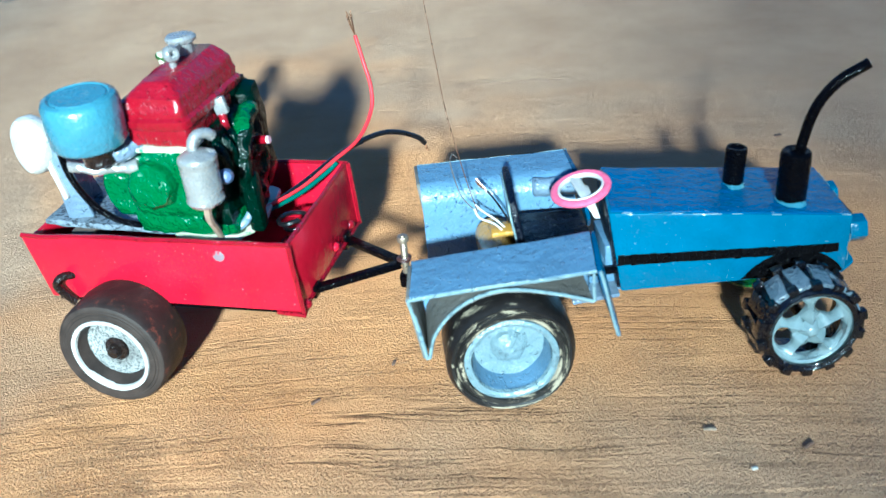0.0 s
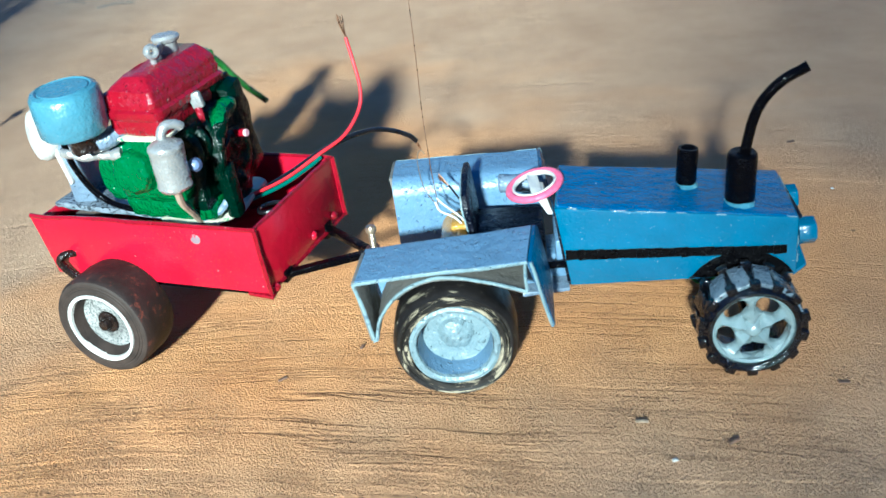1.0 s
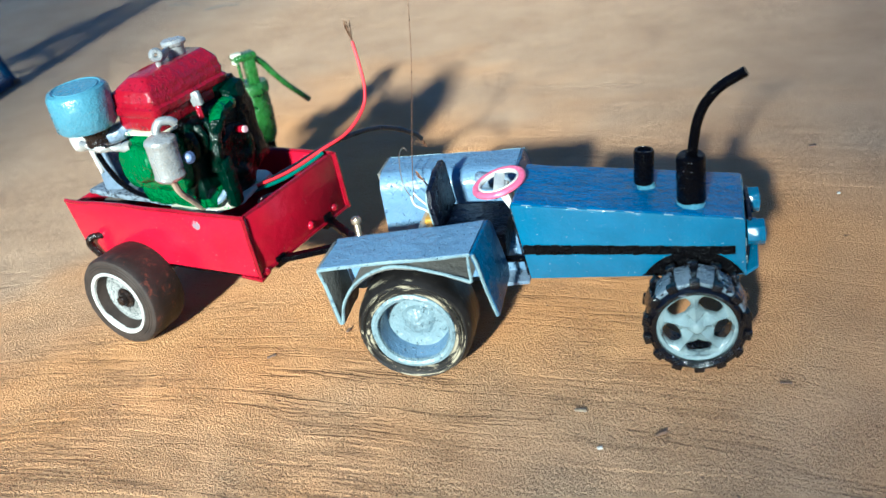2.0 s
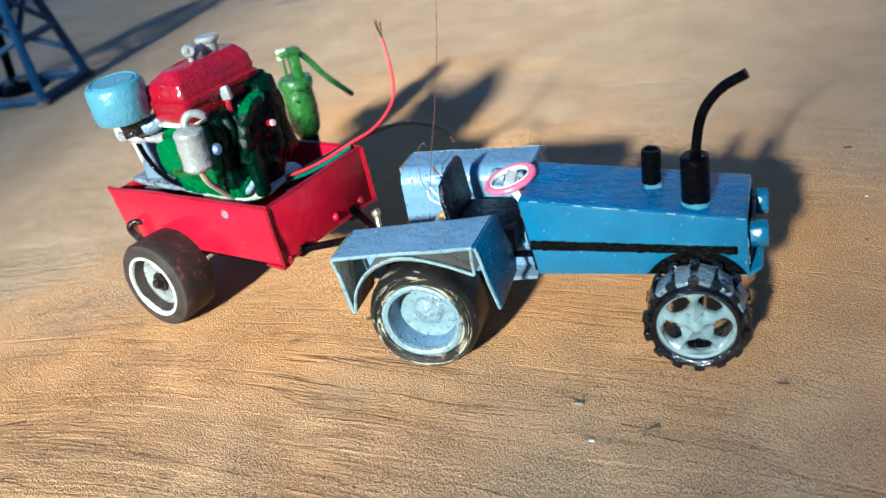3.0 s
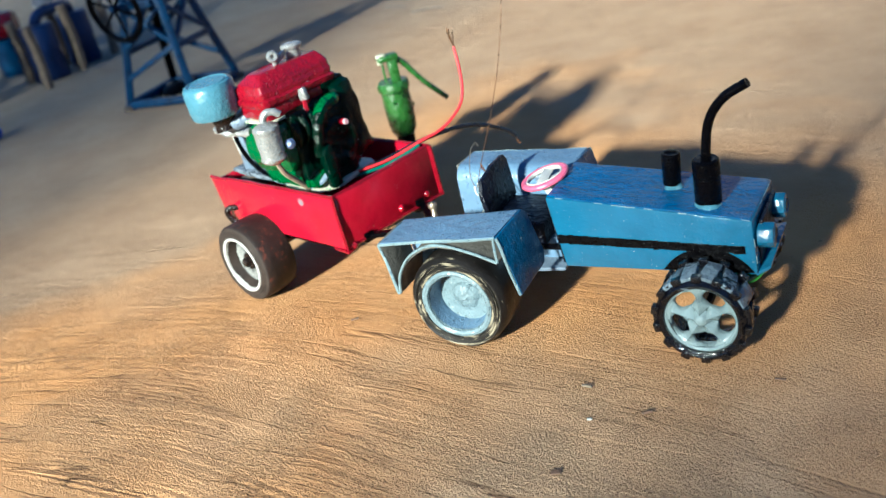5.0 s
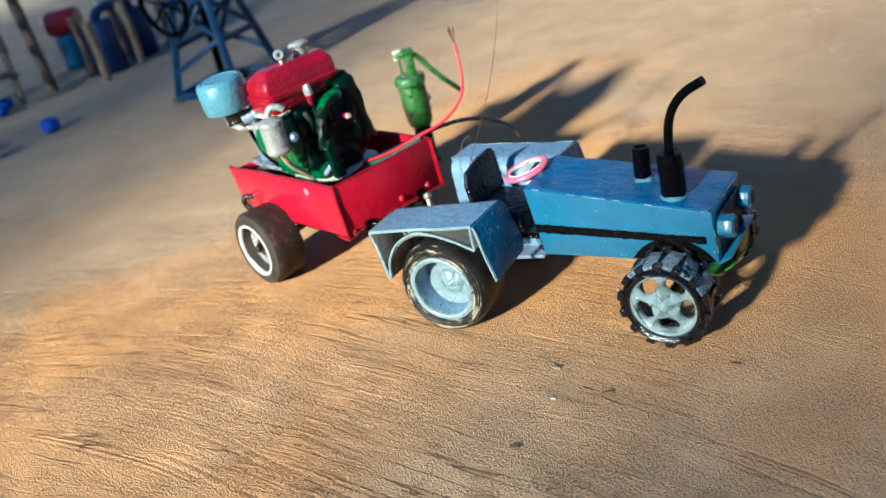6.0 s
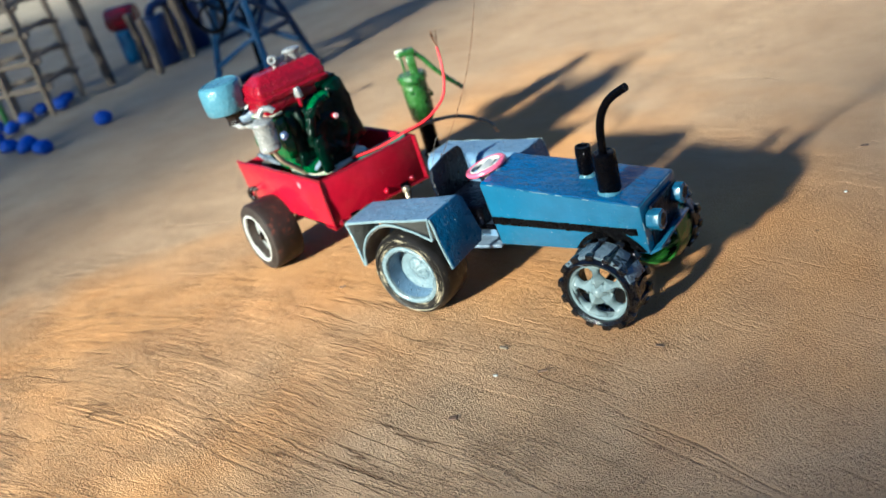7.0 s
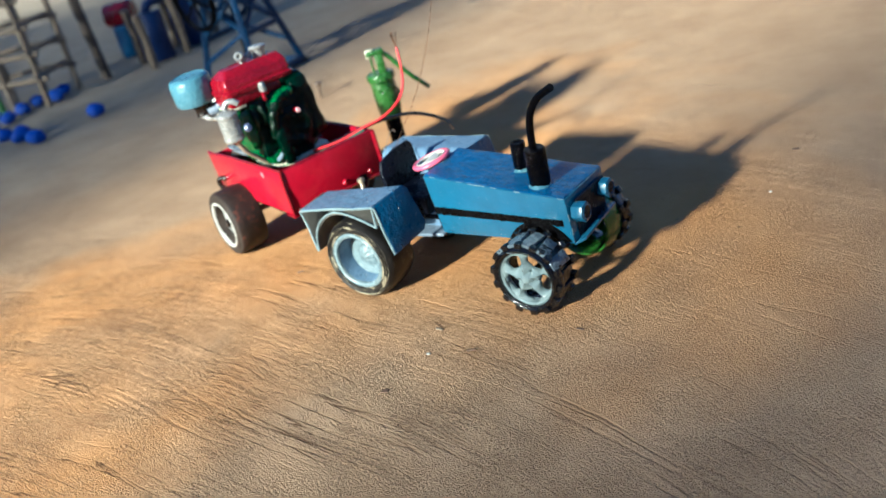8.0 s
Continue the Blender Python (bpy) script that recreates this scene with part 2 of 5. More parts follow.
CREAM = paint("torn_card_white", (0.434, 0.42, 0.315), 0.6, (0.035, 0.21, 0.07), 0.58)
RUST = paint("rust", (0.07, 0.0315, 0.021), 0.55, (0.028, 0.014, 0.014), 0.6, lumps=0.8, coat=0.0)
RUST_DARK = paint("dark_rust", (0.035, 0.016, 0.013), 0.45, (0.09, 0.04, 0.03), 0.6, lumps=0.8, coat=0.0)
STEM_BROWN = paint("stem_brown", (0.008, 0.005, 0.004), 0.3, (0.06, 0.03, 0.02), 0.64, lumps=0.8, coat=0.2, spec=0.25)
STEEL = paint("screw_steel", (0.30, 0.25, 0.18), 0.4, (0.175, 0.14, 0.105), 0.66, metal=0.8)
PINK = paint("steering_pink", (0.504, 0.091, 0.168), 0.35, (0.49, 0.28, 0.315), 0.7)
YELLOW = paint("motor_yellow", (0.294, 0.168, 0.0105), 0.4, (0.021, 0.0175, 0.014), 0.62)
RED_WIRE = paint("red_insulation", (0.44, 0.014, 0.018), 0.5, None, lumps=0.1, coat=0.1)
GREEN_WIRE = paint("green_insulation", (0.014, 0.077, 0.056), 0.35, (0.245, 0.28, 0.245), 0.68, lumps=0.15)
BLACK_WIRE = paint("black_insulation", (0.004, 0.004, 0.005), 0.35, (0.35, 0.33, 0.30), 0.74, lumps=0.2)
COPPER = paint("copper", (0.294, 0.154, 0.07), 0.35, None, metal=0.8, lumps=0.1)
TYRE = rubber("tyre_black", (0.007, 0.0063, 0.0063), (0.252, 0.224, 0.154), 0.60, 0.4, (0.0, 0.02))
TYRE_BROWN = rubber("tyre_brown", (0.014, 0.0091, 0.0077), (0.084, 0.0245, 0.014), 0.57, 0.55)
TYRE_LIP = rubber("tyre_flaked_lip", (0.009, 0.008, 0.007), (0.27, 0.235, 0.16), 0.52, 0.45, (0.0, 0.02))
TYRE_SIDE = rubber("tyre_grey_side", (0.02, 0.0145, 0.0115), (0.06, 0.045, 0.035), 0.64, 0.65)
# blue-grey patches put the tyre's sheen into the colour
LUGS = paint("tyre_gloss", (0.002, 0.002, 0.003), 0.12, (0.10, 0.115, 0.15), 0.64, lumps=0.7, coat=0.4, dust_glints=0.1)
# upper tread: worn paint, plus sky sheen put into the paler colour
LUGS_SHEEN_WORN = paint("worn_sheen_tread", (0.10, 0.125, 0.155), 0.25, (0.004, 0.004, 0.006), 0.56, lumps=0.8, coat=0.3, dust_glints=0.4)
PUMP_GREEN = paint("pump_green", (0.022, 0.072, 0.009), 0.3, (0.0028, 0.021, 0.0042), 0.56, lumps=0.8)
DOME_GREEN = paint("dome_green", (0.03, 0.10, 0.012), 0.2, (0.012, 0.05, 0.008), 0.6, coat=0.6, dust_glints=0.1)
TOWER_BLUE = paint("tower_blue", (0.003, 0.028, 0.088), 0.6, (0.002, 0.012, 0.045), 0.55, coat=0.1, dust_glints=0.1, spec=0.25)
BARREL_BLUE = paint("barrel_blue", (0.004, 0.016, 0.075), 0.5, (0.0021, 0.007, 0.035), 0.6, coat=0.0)
DRUM_BLUE = paint("drum_blue", (0.01, 0.06, 0.16), 0.5, (0.005, 0.03, 0.09), 0.6, coat=0.0)
BALL_BLUE = paint("ball_blue", (0.0112, 0.0525, 0.35), 0.8, (0.007, 0.028, 0.21), 0.62, coat=0.0)
TWIG = plain_wood("twig", (0.22, 0.17, 0.115))
POST_WOOD = plain_wood("post_wood", (0.15, 0.115, 0.08))
TWIG_DARK = plain_wood("dark_twig", (0.07, 0.0525, 0.0385))
SCRAP = paint("dull_scrap", (0.09, 0.085, 0.08), 0.7, None)
CHIP = plain_wood("wood_chip", (0.119, 0.07, 0.042))
LEAF = paint("stem_green", (0.07, 0.196, 0.035), 0.5, None)

# ---- shape helpers, in millimetres ----
MM = 0.001


def V(*p):
    return Vector(p)


def box(bm, c, s, bevel=0.0, rot=(0, 0, 0)):
    made = bmesh.ops.create_cube(bm, size=1.0)["verts"]
    m = pose(*c, *rot) @ Matrix.Diagonal((*s, 1))
    bmesh.ops.transform(bm, matrix=m, verts=made)
    if bevel:
        edges = {e for v in made for e in v.link_edges}
        bmesh.ops.bevel(bm, geom=list(edges), offset=bevel, segments=2, profile=0.5, affect="EDGES")


def aligned(p, axis):
    return Matrix.Translation(p) @ Vector(axis).to_track_quat("Z", "Y").to_matrix().to_4x4()


def lathe(bm, prof, p=(0, 0, 0), axis=(0, 0, 1), seg=40, closed=False):
    """Turns (radius, height) points about the axis."""
    m, rings = aligned(p, axis), []
    for r, h in prof:
        if r < 1e-6:
            rings.append([bm.verts.new(m @ V(0, 0, h))])
        else:
            rings.append([bm.verts.new(m @ V(r * math.cos(2 * math.pi * i / seg), r * math.sin(2 * math.pi * i / seg), h)) for i in range(seg)])
    pairs = list(zip(rings, rings[1:]))
    if closed:
        pairs.append((rings[-1], rings[0]))
    for a, b in pairs:
        for i in range(seg):
            j = (i + 1) % seg
            loop = [a[i % len(a)], a[j % len(a)], b[j % len(b)], b[i % len(b)]]
            loop = [v for k, v in enumerate(loop) if v not in loop[:k]]
            if len(loop) > 2:
                bm.faces.new(loop)
    bmesh.ops.recalc_face_normals(bm, faces=bm.faces)


def rod(bm, p0, p1, r0, r1=None, seg=20, lip=0.0):
    """A solid bar from p0 to p1 with slightly rounded ends."""
    r1 = r0 if r1 is None else r1
    d = Vector(p1) - Vector(p0)
    n, e = d.length, lip or min(r0, r1) * 0.15
    lathe(bm, [(0, 0), (r0 - e, 0), (r0, e), (r1, n - e), (r1 - e, n), (0, n)], p0, d, seg)


def smooth_line(pts, steps=8):
    pts = [Vector(p) for p in pts]
    ext, out = [2 * pts[0] - pts[1], *pts, 2 * pts[-1] - pts[-2]], []
    for i in range(1, len(ext) - 2):
        a, b, c, d = ext[i - 1:i + 3]
        for k in range(steps):
            t = k / steps
            out.append(0.5 * ((2 * b) + (c - a) * t + (2 * a - 5 * b + 4 * c - d) * t * t + (3 * b - a - 3 * c + d) * t ** 3))
    return out + [pts[-1]]


def tube(bm, pts, r, seg=8, steps=8, r_end=None):
    line = smooth_line(pts, steps)
    side, rings = None, []
    for i, p in enumerate(line):
        d = (line[min(i + 1, len(line) - 1)] - line[max(i - 1, 0)]).normalized()
        if side is None:
            side = d.orthogonal().normalized()
        side = (side - d * side.dot(d)).normalized()
        up, rr = d.cross(side), r if r_end is None else r + (r_end - r) * i / (len(line) - 1)
        rings.append([bm.verts.new(p + (side * math.cos(2 * math.pi * k / seg) + up * math.sin(2 * math.pi * k / seg)) * rr) for k in range(seg)])
    for a, b in zip(rings, rings[1:]):
        for k in range(seg):
            bm.faces.new((a[k], a[(k + 1) % seg], b[(k + 1) % seg], b[k]))
    bm.faces.new(rings[0][::-1])
    bm.faces.new(rings[-1])
    bmesh.ops.recalc_face_normals(bm, faces=bm.faces)


def slab(bm, pts, thick, bevel=0.0):
    """A plate with the outline pts, as thick as the vector says."""
    lo = [bm.verts.new(p) for p in pts]
    hi = [bm.verts.new(Vector(p) + Vector(thick)) for p in pts]
    n = len(pts)
    faces = [bm.faces.new(lo[::-1]), bm.faces.new(hi)]
    faces += [bm.faces.new((lo[i], lo[(i + 1) % n], hi[(i + 1) % n], hi[i])) for i in range(n)]
    if bevel:
        bmesh.ops.bevel(bm, geom=list({e for f in faces for e in f.edges}), offset=bevel, segments=2, profile=0.5, affect="EDGES")
    bmesh.ops.recalc_face_normals(bm, faces=bm.faces)


def sheet(bm, line, across, thick):
    """A bent strip: the polyline line, swept across, with a thickness."""
    line, across = [Vector(p) for p in line], Vector(across)
    offs = []
    for i in range(len(line)):
        d = (line[min(i + 1, len(line) - 1)] - line[max(i - 1, 0)]).normalized()
        offs.append(d.cross(across).normalized() * thick)
    rows = [[bm.verts.new(p), bm.verts.new(p + across), bm.verts.new(p + across + o), bm.verts.new(p + o)] for p, o in zip(line, offs)]
    for a, b in zip(rows, rows[1:]):
        for k in range(4):
            bm.faces.new((a[k], a[(k + 1) % 4], b[(k + 1) % 4], b[k]))
    bm.faces.new(rows[0])
    bm.faces.new(rows[-1][::-1])
    bmesh.ops.recalc_face_normals(bm, faces=bm.faces)


def finish(name, bm, material, wobble=0.0, angle=35, base=(0, 0, 0)):
    if wobble:
        for v in bm.verts:
            v.co += noise.noise_vector(v.co * 0.09 + V(len(name), 3, 7)) * wobble
    bmesh.ops.transform(bm, matrix=Matrix.Scale(MM, 4) @ Matrix.Translation(-Vector(base)), verts=bm.verts)
    me = bpy.data.meshes.new(name)
    bm.to_mesh(me)
    bm.free()
    me.materials.append(material)
    me.shade_smooth()
    me.set_sharp_from_angle(angle=radians(angle))
    return me


BASES = {}


def thing(name, label, category, place=(0, 0, 0), turn=0.0, group="", base=(0, 0, 0)):
    """An Empty that carries a thing; its parts are drawn in mm about the place, lowered by base."""
    ob = new(name)
    ob.empty_display_size = 0.01
    ob.matrix_basis = pose(place[0] * MM, place[1] * MM, place[2] * MM, 0, 0, turn) @ Matrix.Translation(Vector(base) * MM)
    BASES[ob.name] = base
    return tagged(ob, label, category, group)


def part(name, bm, material, parent, label="", wobble=0.0, angle=35):
    top = parent
    while top.parent:
        top = top.parent
    ob = new(name, finish(name, bm, material, wobble, angle, BASES.get(top.name, (0, 0, 0))))
    ob.parent = parent
    return tagged(ob, label)


def lumpy(bm, amount, size):
    """Splits long edges and pushes the surface in and out, like thick paint over clay."""
    for _ in range(3):
        long = [e for e in bm.edges if e.calc_length() > size]
        if not long:
            break
        bmesh.ops.subdivide_edges(bm, edges=long, cuts=1, use_grid_fill=True)
    bm.normal_update()
    push = [(v, v.normal * amount * (noise.noise(v.co * 0.22) + 0.6 * noise.noise(v.co * 0.5))) for v in bm.verts]
    for v, d in push:
        v.co += d


def piece(name, draw, material, parent, label="", wobble=0.0, angle=35, lumps=0.0):
    """A part from a drawing function that fills a bmesh."""
    bm = bmesh.new()
    draw(bm)
    if lumps:
        lumpy(bm, lumps, 2.6)
    return part(name, bm, material, parent, label, wobble, angle)

# ---- ground ----


def ground_lines(lo, hi, step, far):
    out = [lo + step * i for i in range(int((hi - lo) / step) + 1)]
    d, a, b = step, out[0], out[-1]
    while b < far:
        d *= 1.35
        a, b = a - d, b + d
        out = [a, *out, b]
    return out


def waves(x, y):
    """Gentle waves of the plaster along the strokes, in mm."""
    if math.hypot(x, y) > 1000:
        return 0.0
    r, a = math.hypot(x + 130, y + 430), math.atan2(y + 430, x + 130)
    r += 18 * noise.noise(V(x, y, 0) * 0.006)
    fine = 0.45 - 1.2 * abs(noise.noise(V(r * 0.10, a * 2.0, 1.7)))
    return 0.22 * fine + 0.4 * noise.noise(V(r * 0.045, a * 1.6, 4.2)) + 0.10 * noise.noise(V(x, y, 3) * 0.25)


def finger_strokes(X, Y):
    """Grooves that a hand drew through the wet plaster: sets of near-parallel arcs, each with a lip."""
    rng, h = random.Random(12), np.zeros(X.shape)
    A = np.arctan2(Y + 430, X + 130)
    Rr = np.hypot(X + 130, Y + 430) - 20 * np.logaddexp(0, (1.16 - A) * 10) + 2.2 * np.sin(X * 0.021 + 1) + 1.2 * np.sin(X * 0.06 + Y * 0.03)
    sets = [(288, 85, 22, 2), (303, 80, 16, 4), (318, 88, 14, 5), (330, 78, 12, 4), (348, 96, 22, 4), (345, 76, 12, 4), (362, 70, 14, 4), (372, 88, 16, 4),
            (384, 98, 14, 3), (392, 62, 16, 3), (412, 74, 16, 3), (420, 94, 14, 3), (450, 86, 12, 2), (340, 62, 14, 3), (372, 52, 12, 2), (470, 60, 14, 2), (500, 92, 16, 2)]
    for r0, a0, half, count in sets:
        for k in range(count + 4):
            r = r0 + 7 + (k - count / 2) * rng.uniform(1.8, 3.8)
            mid, reach = radians(a0 - 5 + rng.uniform(-5, 5)), radians(half * rng.uniform(0.55, 1.15))
            depth, w = rng.uniform(0.07, 0.27) * (1.6 if r0 < 310 else 1 if r0 < 380 else 0.45), rng.uniform(0.38, 0.6)
            ends = np.clip(1.3 - np.abs((A - mid) / reach) * 1.3, 0, 1) ** 0.7
            d = (Rr - r - rng.uniform(-8, 8) * (A - mid)) / w
            h += ends * depth * (-np.exp(-d * d) + 0.6 * np.exp(-(d - 1.8) ** 2))
    return h * (0.55 + 0.45 / (1 + np.exp((X - 75) / 18)))


xs, ys = ground_lines(-300, 330, 2.2, 60000), ground_lines(-210, 190, 0.5, 60000)
X, Y = np.meshgrid(np.array(xs), np.array(ys))
calm = 1 / (1 + (np.hypot(X, Y) / 420) ** 4)
H = (finger_strokes(X, Y) + np.array([[waves(x, y) for x in xs] for y in ys])) * calm - 0.35
verts = [(x * MM, y * MM, H[j, i] * MM) for j, y in enumerate(ys) for i, x in enumerate(xs)]
n = len(xs)
quads = [(j * n + i, j * n + i + 1, (j + 1) * n + i + 1, (j + 1) * n + i) for j in range(len(ys) - 1) for i in range(n - 1)]
ground_mesh = bpy.data.meshes.new("ground")
ground_mesh.from_pydata(verts, [], quads)
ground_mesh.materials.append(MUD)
ground_mesh.shade_smooth()
tagged(new("ground", ground_mesh), "smeared tan mud plaster with finger-drawn arcs", "ground", kind="structure")

# ---- tractor ----
tractor = thing("toy_tractor", "hand-made blue model tractor with black exhaust, standing on mud plaster", "toy tractor")


def star_rim(bm, c, side, r=12.2, deep=3.0):
    """Five flat spokes with round gaps, a raised boss and an outer band; side: the way it faces along y."""
    gap_r, gap_a, gap_b = 8.7, 2.6, 4.2
    for k in range(5):
        rows, mid = [], 2 * math.pi * k / 5 + 0.35
        for i in range(15):
            rr = 2.0 + (r - 2.0) * i / 14
            q = 1 - abs((rr - gap_r) / gap_a) ** (2 if rr < gap_r else 3.5)
            hole = math.atan2(gap_b * math.sqrt(q), rr) if q > 0 else 0
            half = math.pi / 5 - hole
            for_h = 1.1 * math.exp(-((rr - 2) / 7) ** 2) + 0.5
            row = []
            for f, h in ((-1, -0.5), (-0.62, for_h * 0.6), (0, for_h + 0.75), (0.62, for_h * 0.6), (1, -0.5)):
                a = mid + half * f
                row.append((rr * math.cos(a), h, rr * math.sin(a)))
            rows.append(row)
        front = [[bm.verts.new(V(c[0] + x, c[1] + side * h, c[2] + z)) for x, h, z in row] for row in rows]
        back = [[bm.verts.new(V(c[0] + x, c[1] + side * -1.6, c[2] + z)) for x, h, z in row] for row in rows]
        for g in (front, back):
            for a, b in zip(g, g[1:]):
                for i in range(4):
                    bm.faces.new((a[i], a[i + 1], b[i + 1], b[i]))
        for i in (0, 4):
            for (a, b), (e, f) in zip(zip(front, front[1:]), zip(back, back[1:])):
                bm.faces.new((a[i], b[i], f[i], e[i]))
    lathe(bm, [(0, 3.0), (1.2, 2.9), (2.0, 2.3), (2.5, 1.4), (3.4, 0.2)], c, (0, side, 0), 24)
    lathe(bm, [(r - 0.9, -deep), (r - 0.7, 1.0), (r, 1.6), (r + 0.7, 1.2), (r + 0.9, -deep)], c, (0, side, 0), 48)
    bmesh.ops.recalc_face_normals(bm, faces=bm.faces)


def lug_tyre(bm, c, side, r=16.8, ri=12.6, w=15.0):
    """A fat rubber tyre with two staggered rows of blocks. c is the middle of the outer face."""
    prof = [(ri, 0.2), (ri + 1.4, 0.9), (r - 3.2, 0.6), (r - 1.7, -1.2), (r - 1.5, -w / 2), (r - 1.7, -w + 1.2),
            (r - 3.2, -w - 0.4), (ri + 1, -w - 0.4), (ri, -w)]
    lathe(bm, prof, c, (0, side, 0), 56, closed=True)


def tread_blocks(c, side, wheel, r=16.8, w=15.0):
    for k in range(14):
        a = 2 * math.pi * k / 14
        place = (c[0] + (r - 1.5) * math.cos(a), c[1] - side * (w / 2 - 0.6), c[2] + (r - 1.5) * math.sin(a))
        # blocks on top of the wheel take the paler sheen colour
        piece("tread_block", lambda bm: box(bm, place, (1.9, w - 3.4, 5.3), 0.55, (0, -math.degrees(a), side * (6 if k % 2 else -5))), LUGS_SHEEN_WORN if 0.2 < a < 2.5 else LUGS, wheel, "", 0.45)
        b = a + math.pi / 14
        for y in (c[1] - side * 1.6, c[1] - side * (w - 1.2)):
            spot = (c[0] + (r - 1.1) * math.cos(b), y, c[2] + (r - 1.1) * math.sin(b))
            piece("shoulder_lug", lambda bm: box(bm, spot, (2.8, 3.0, 3.4), 0.5, (0, -math.degrees(b), 0)), LUGS, wheel, "", 0.3)


def front_wheel(side, y):
    c, wide = (92, y, 16.8), 15.0 if side < 0 else 9.0
    w = piece("front_wheel", lambda bm: lug_tyre(bm, c, side, w=wide), LUGS, tractor, "glossy black tyre with raised tread blocks", 0.15)
    piece("rim", lambda bm: star_rim(bm, (c[0], c[1] - side * 2.4, c[2]), side), GREY_GREEN, w, "grey-green five-spoke rim", 0.1)
    tread_blocks(c, side, w, w=wide)
    if side > 0:
        piece("inner_drum", lambda bm: lathe(bm, [(13.0, -8), (15.2, -8.6), (15.9, -11), (15.6, -16), (14.4, -20), (13.6, -20), (14.2, -15), (13.4, -9)], c, (0, 1, 0), 40, closed=True),
              DOME_GREEN, w, "green plastic wheel back")
        piece("rim_back", lambda bm: star_rim(bm, (c[0], c[1] - 9, c[2]), -1), DOME_GREEN, w, "green inner side of the rim")
    return w


def rear_wheel(side, y):
    c, ax = (0, y, 20.0), (0, side, 0)
    prof = [(14.2, -0.6), (14.8, 0.7), (16.2, 0.9), (16.6, 0.3), (17.2, 0.8), (17.6, 0.2), (18.2, 0.3), (19.2, -0.9), (19.9, -2.8), (20.0, -10),
            (19.8, -16), (18.6, -18.5), (15, -19), (14.2, -18)]
    w = piece("rear_wheel", lambda bm: lathe(bm, prof[6:] + [(14.2, -0.9)], c, ax, 64, closed=True), TYRE, tractor, "black tyre with worn, flaking paint", 0.5)
    piece("tyre_lip", lambda bm: lathe(bm, prof[:7], c, ax, 64), TYRE_LIP, w, "tyre wall with flaking cream and black paint", 0.5)

    def dish(bm):
        lathe(bm, [(11.2, -8.2), (8, -8.4), (5.5, -8.0), (4, -7.2), (0, -7.2)], c, ax, 56)
    piece("rim", dish, RIM_BLUE, w, "pale blue dished rim, brush-painted", 0.3, lumps=0.25)
    piece("rim_lip", lambda bm: lathe(bm, [(11.9, -1.0), (12.3, 0.2), (13.3, 0.7), (14.3, 0.3), (14.5, -1.2)], c, ax, 56), RIM_BLUE, w, "pale chipped rim lip", 0.6)
    # the recessed wall has its own blue, with its shade put into it
    piece("rim_wall", lambda bm: lathe(bm, [(12.0, -0.8), (11.7, -4), (11.0, -8.4), (11.2, -16), (0, -16)], c, ax, 56), BLUE_PALE, w, "inner wall of the rim, its shade put into the blue", 0.3)

    def boss(bm):
        lathe(bm, [(0, -4.9), (1.3, -5.0), (2.0, -5.9), (2.9, -6.2), (4.6, -6.9), (5.8, -8.2)], c, ax, 26)
    piece("hub", boss, RIM_BLUE, w, "lumpy painted hub", 0.9, lumps=0.9)
    return w


front_wheel(-1, -31.0)
front_wheel(1, 38.0)
rear_wheel(-1, -31.0)
rear_wheel(1, 46.5)
piece("front_axle", lambda bm: (rod(bm, (92, -28, 16.8), (92, 35, 16.8), 1.6), box(bm, (92, 3.5, 21), (10, 14, 8), 0.8)), BLACK, tractor)
piece("rear_axle", lambda bm: rod(bm, (0, -20, 20), (0, 36, 20), 1.8), BLACK, tractor)

# bonnet: a box that widens and falls towards the nose
NR, FR = V(34.4, -9.7, 54.3), V(37.0, 16.6, 56.6)          # top corners at the rear, near and far
NF, FF = V(108.6, -14.3, 46.2), V(109.6, 17.6, 46.9)       # top corners at the nose


def near_y(x):
    return -10.0 - 3.9 * (x - 36) / 72


def bonnet(bm):
    top = [NR, NF, FF, FR]
    low = [V(38.0, -10.1, 25.8), V(108.6, -13.2, 25.4), V(108.6, 17.2, 25.4), V(38.2, 16.6, 26.0)]
    t, l = [bm.verts.new(p) for p in top], [bm.verts.new(p) for p in low]
    bm.faces.new(t), bm.faces.new(l[::-1])
    for i in range(4):
        bm.faces.new((l[i], l[(i + 1) % 4], t[(i + 1) % 4], t[i]))
    bmesh.ops.bevel(bm, geom=bm.edges[:], offset=0.7, segments=2, profile=0.5, affect="EDGES")
    bmesh.ops.recalc_face_normals(bm, faces=bm.faces)


def bonnet_skin(bm):
    mid = (NR + NF + FF + FR) / 4
    slab(bm, [p + (mid - p).normalized() * 0.7 + V(0, 0, -0.15) for p in (NR, NF, FF, FR)], (0, 0, 0.6), 0.2)


piece("bonnet_top", bonnet_skin, BLUE_TOP, tractor, "brush-marked deep blue top of the bonnet", 0.3, lumps=0.2)


def worn_edges(bm):
    """Pale worn paint along the folds of the bonnet, broken here and there."""
    for p, q in ((NR + V(1, -0.05, -0.1), NF + V(-0.5, -0.05, 0)), (NF + V(0.1, 0.1, -0.3), V(108.8, -13.1, 26.2)), (NF + V(0, 0.6, 0), FF + V(0, -0.6, 0))):
        n = int((q - p).length / 3)
        for k in range(n):
            if noise.noise(V(k * 0.7, p.x, q.z)) > 0.05:
                tube(bm, [p.lerp(q, k / n), p.lerp(q, (k + 0.5) / n), p.lerp(q, (k + 0.95) / n)], 0.15 + 0.1 * noise.noise(V(k, 4, p.z)), 5, 2)


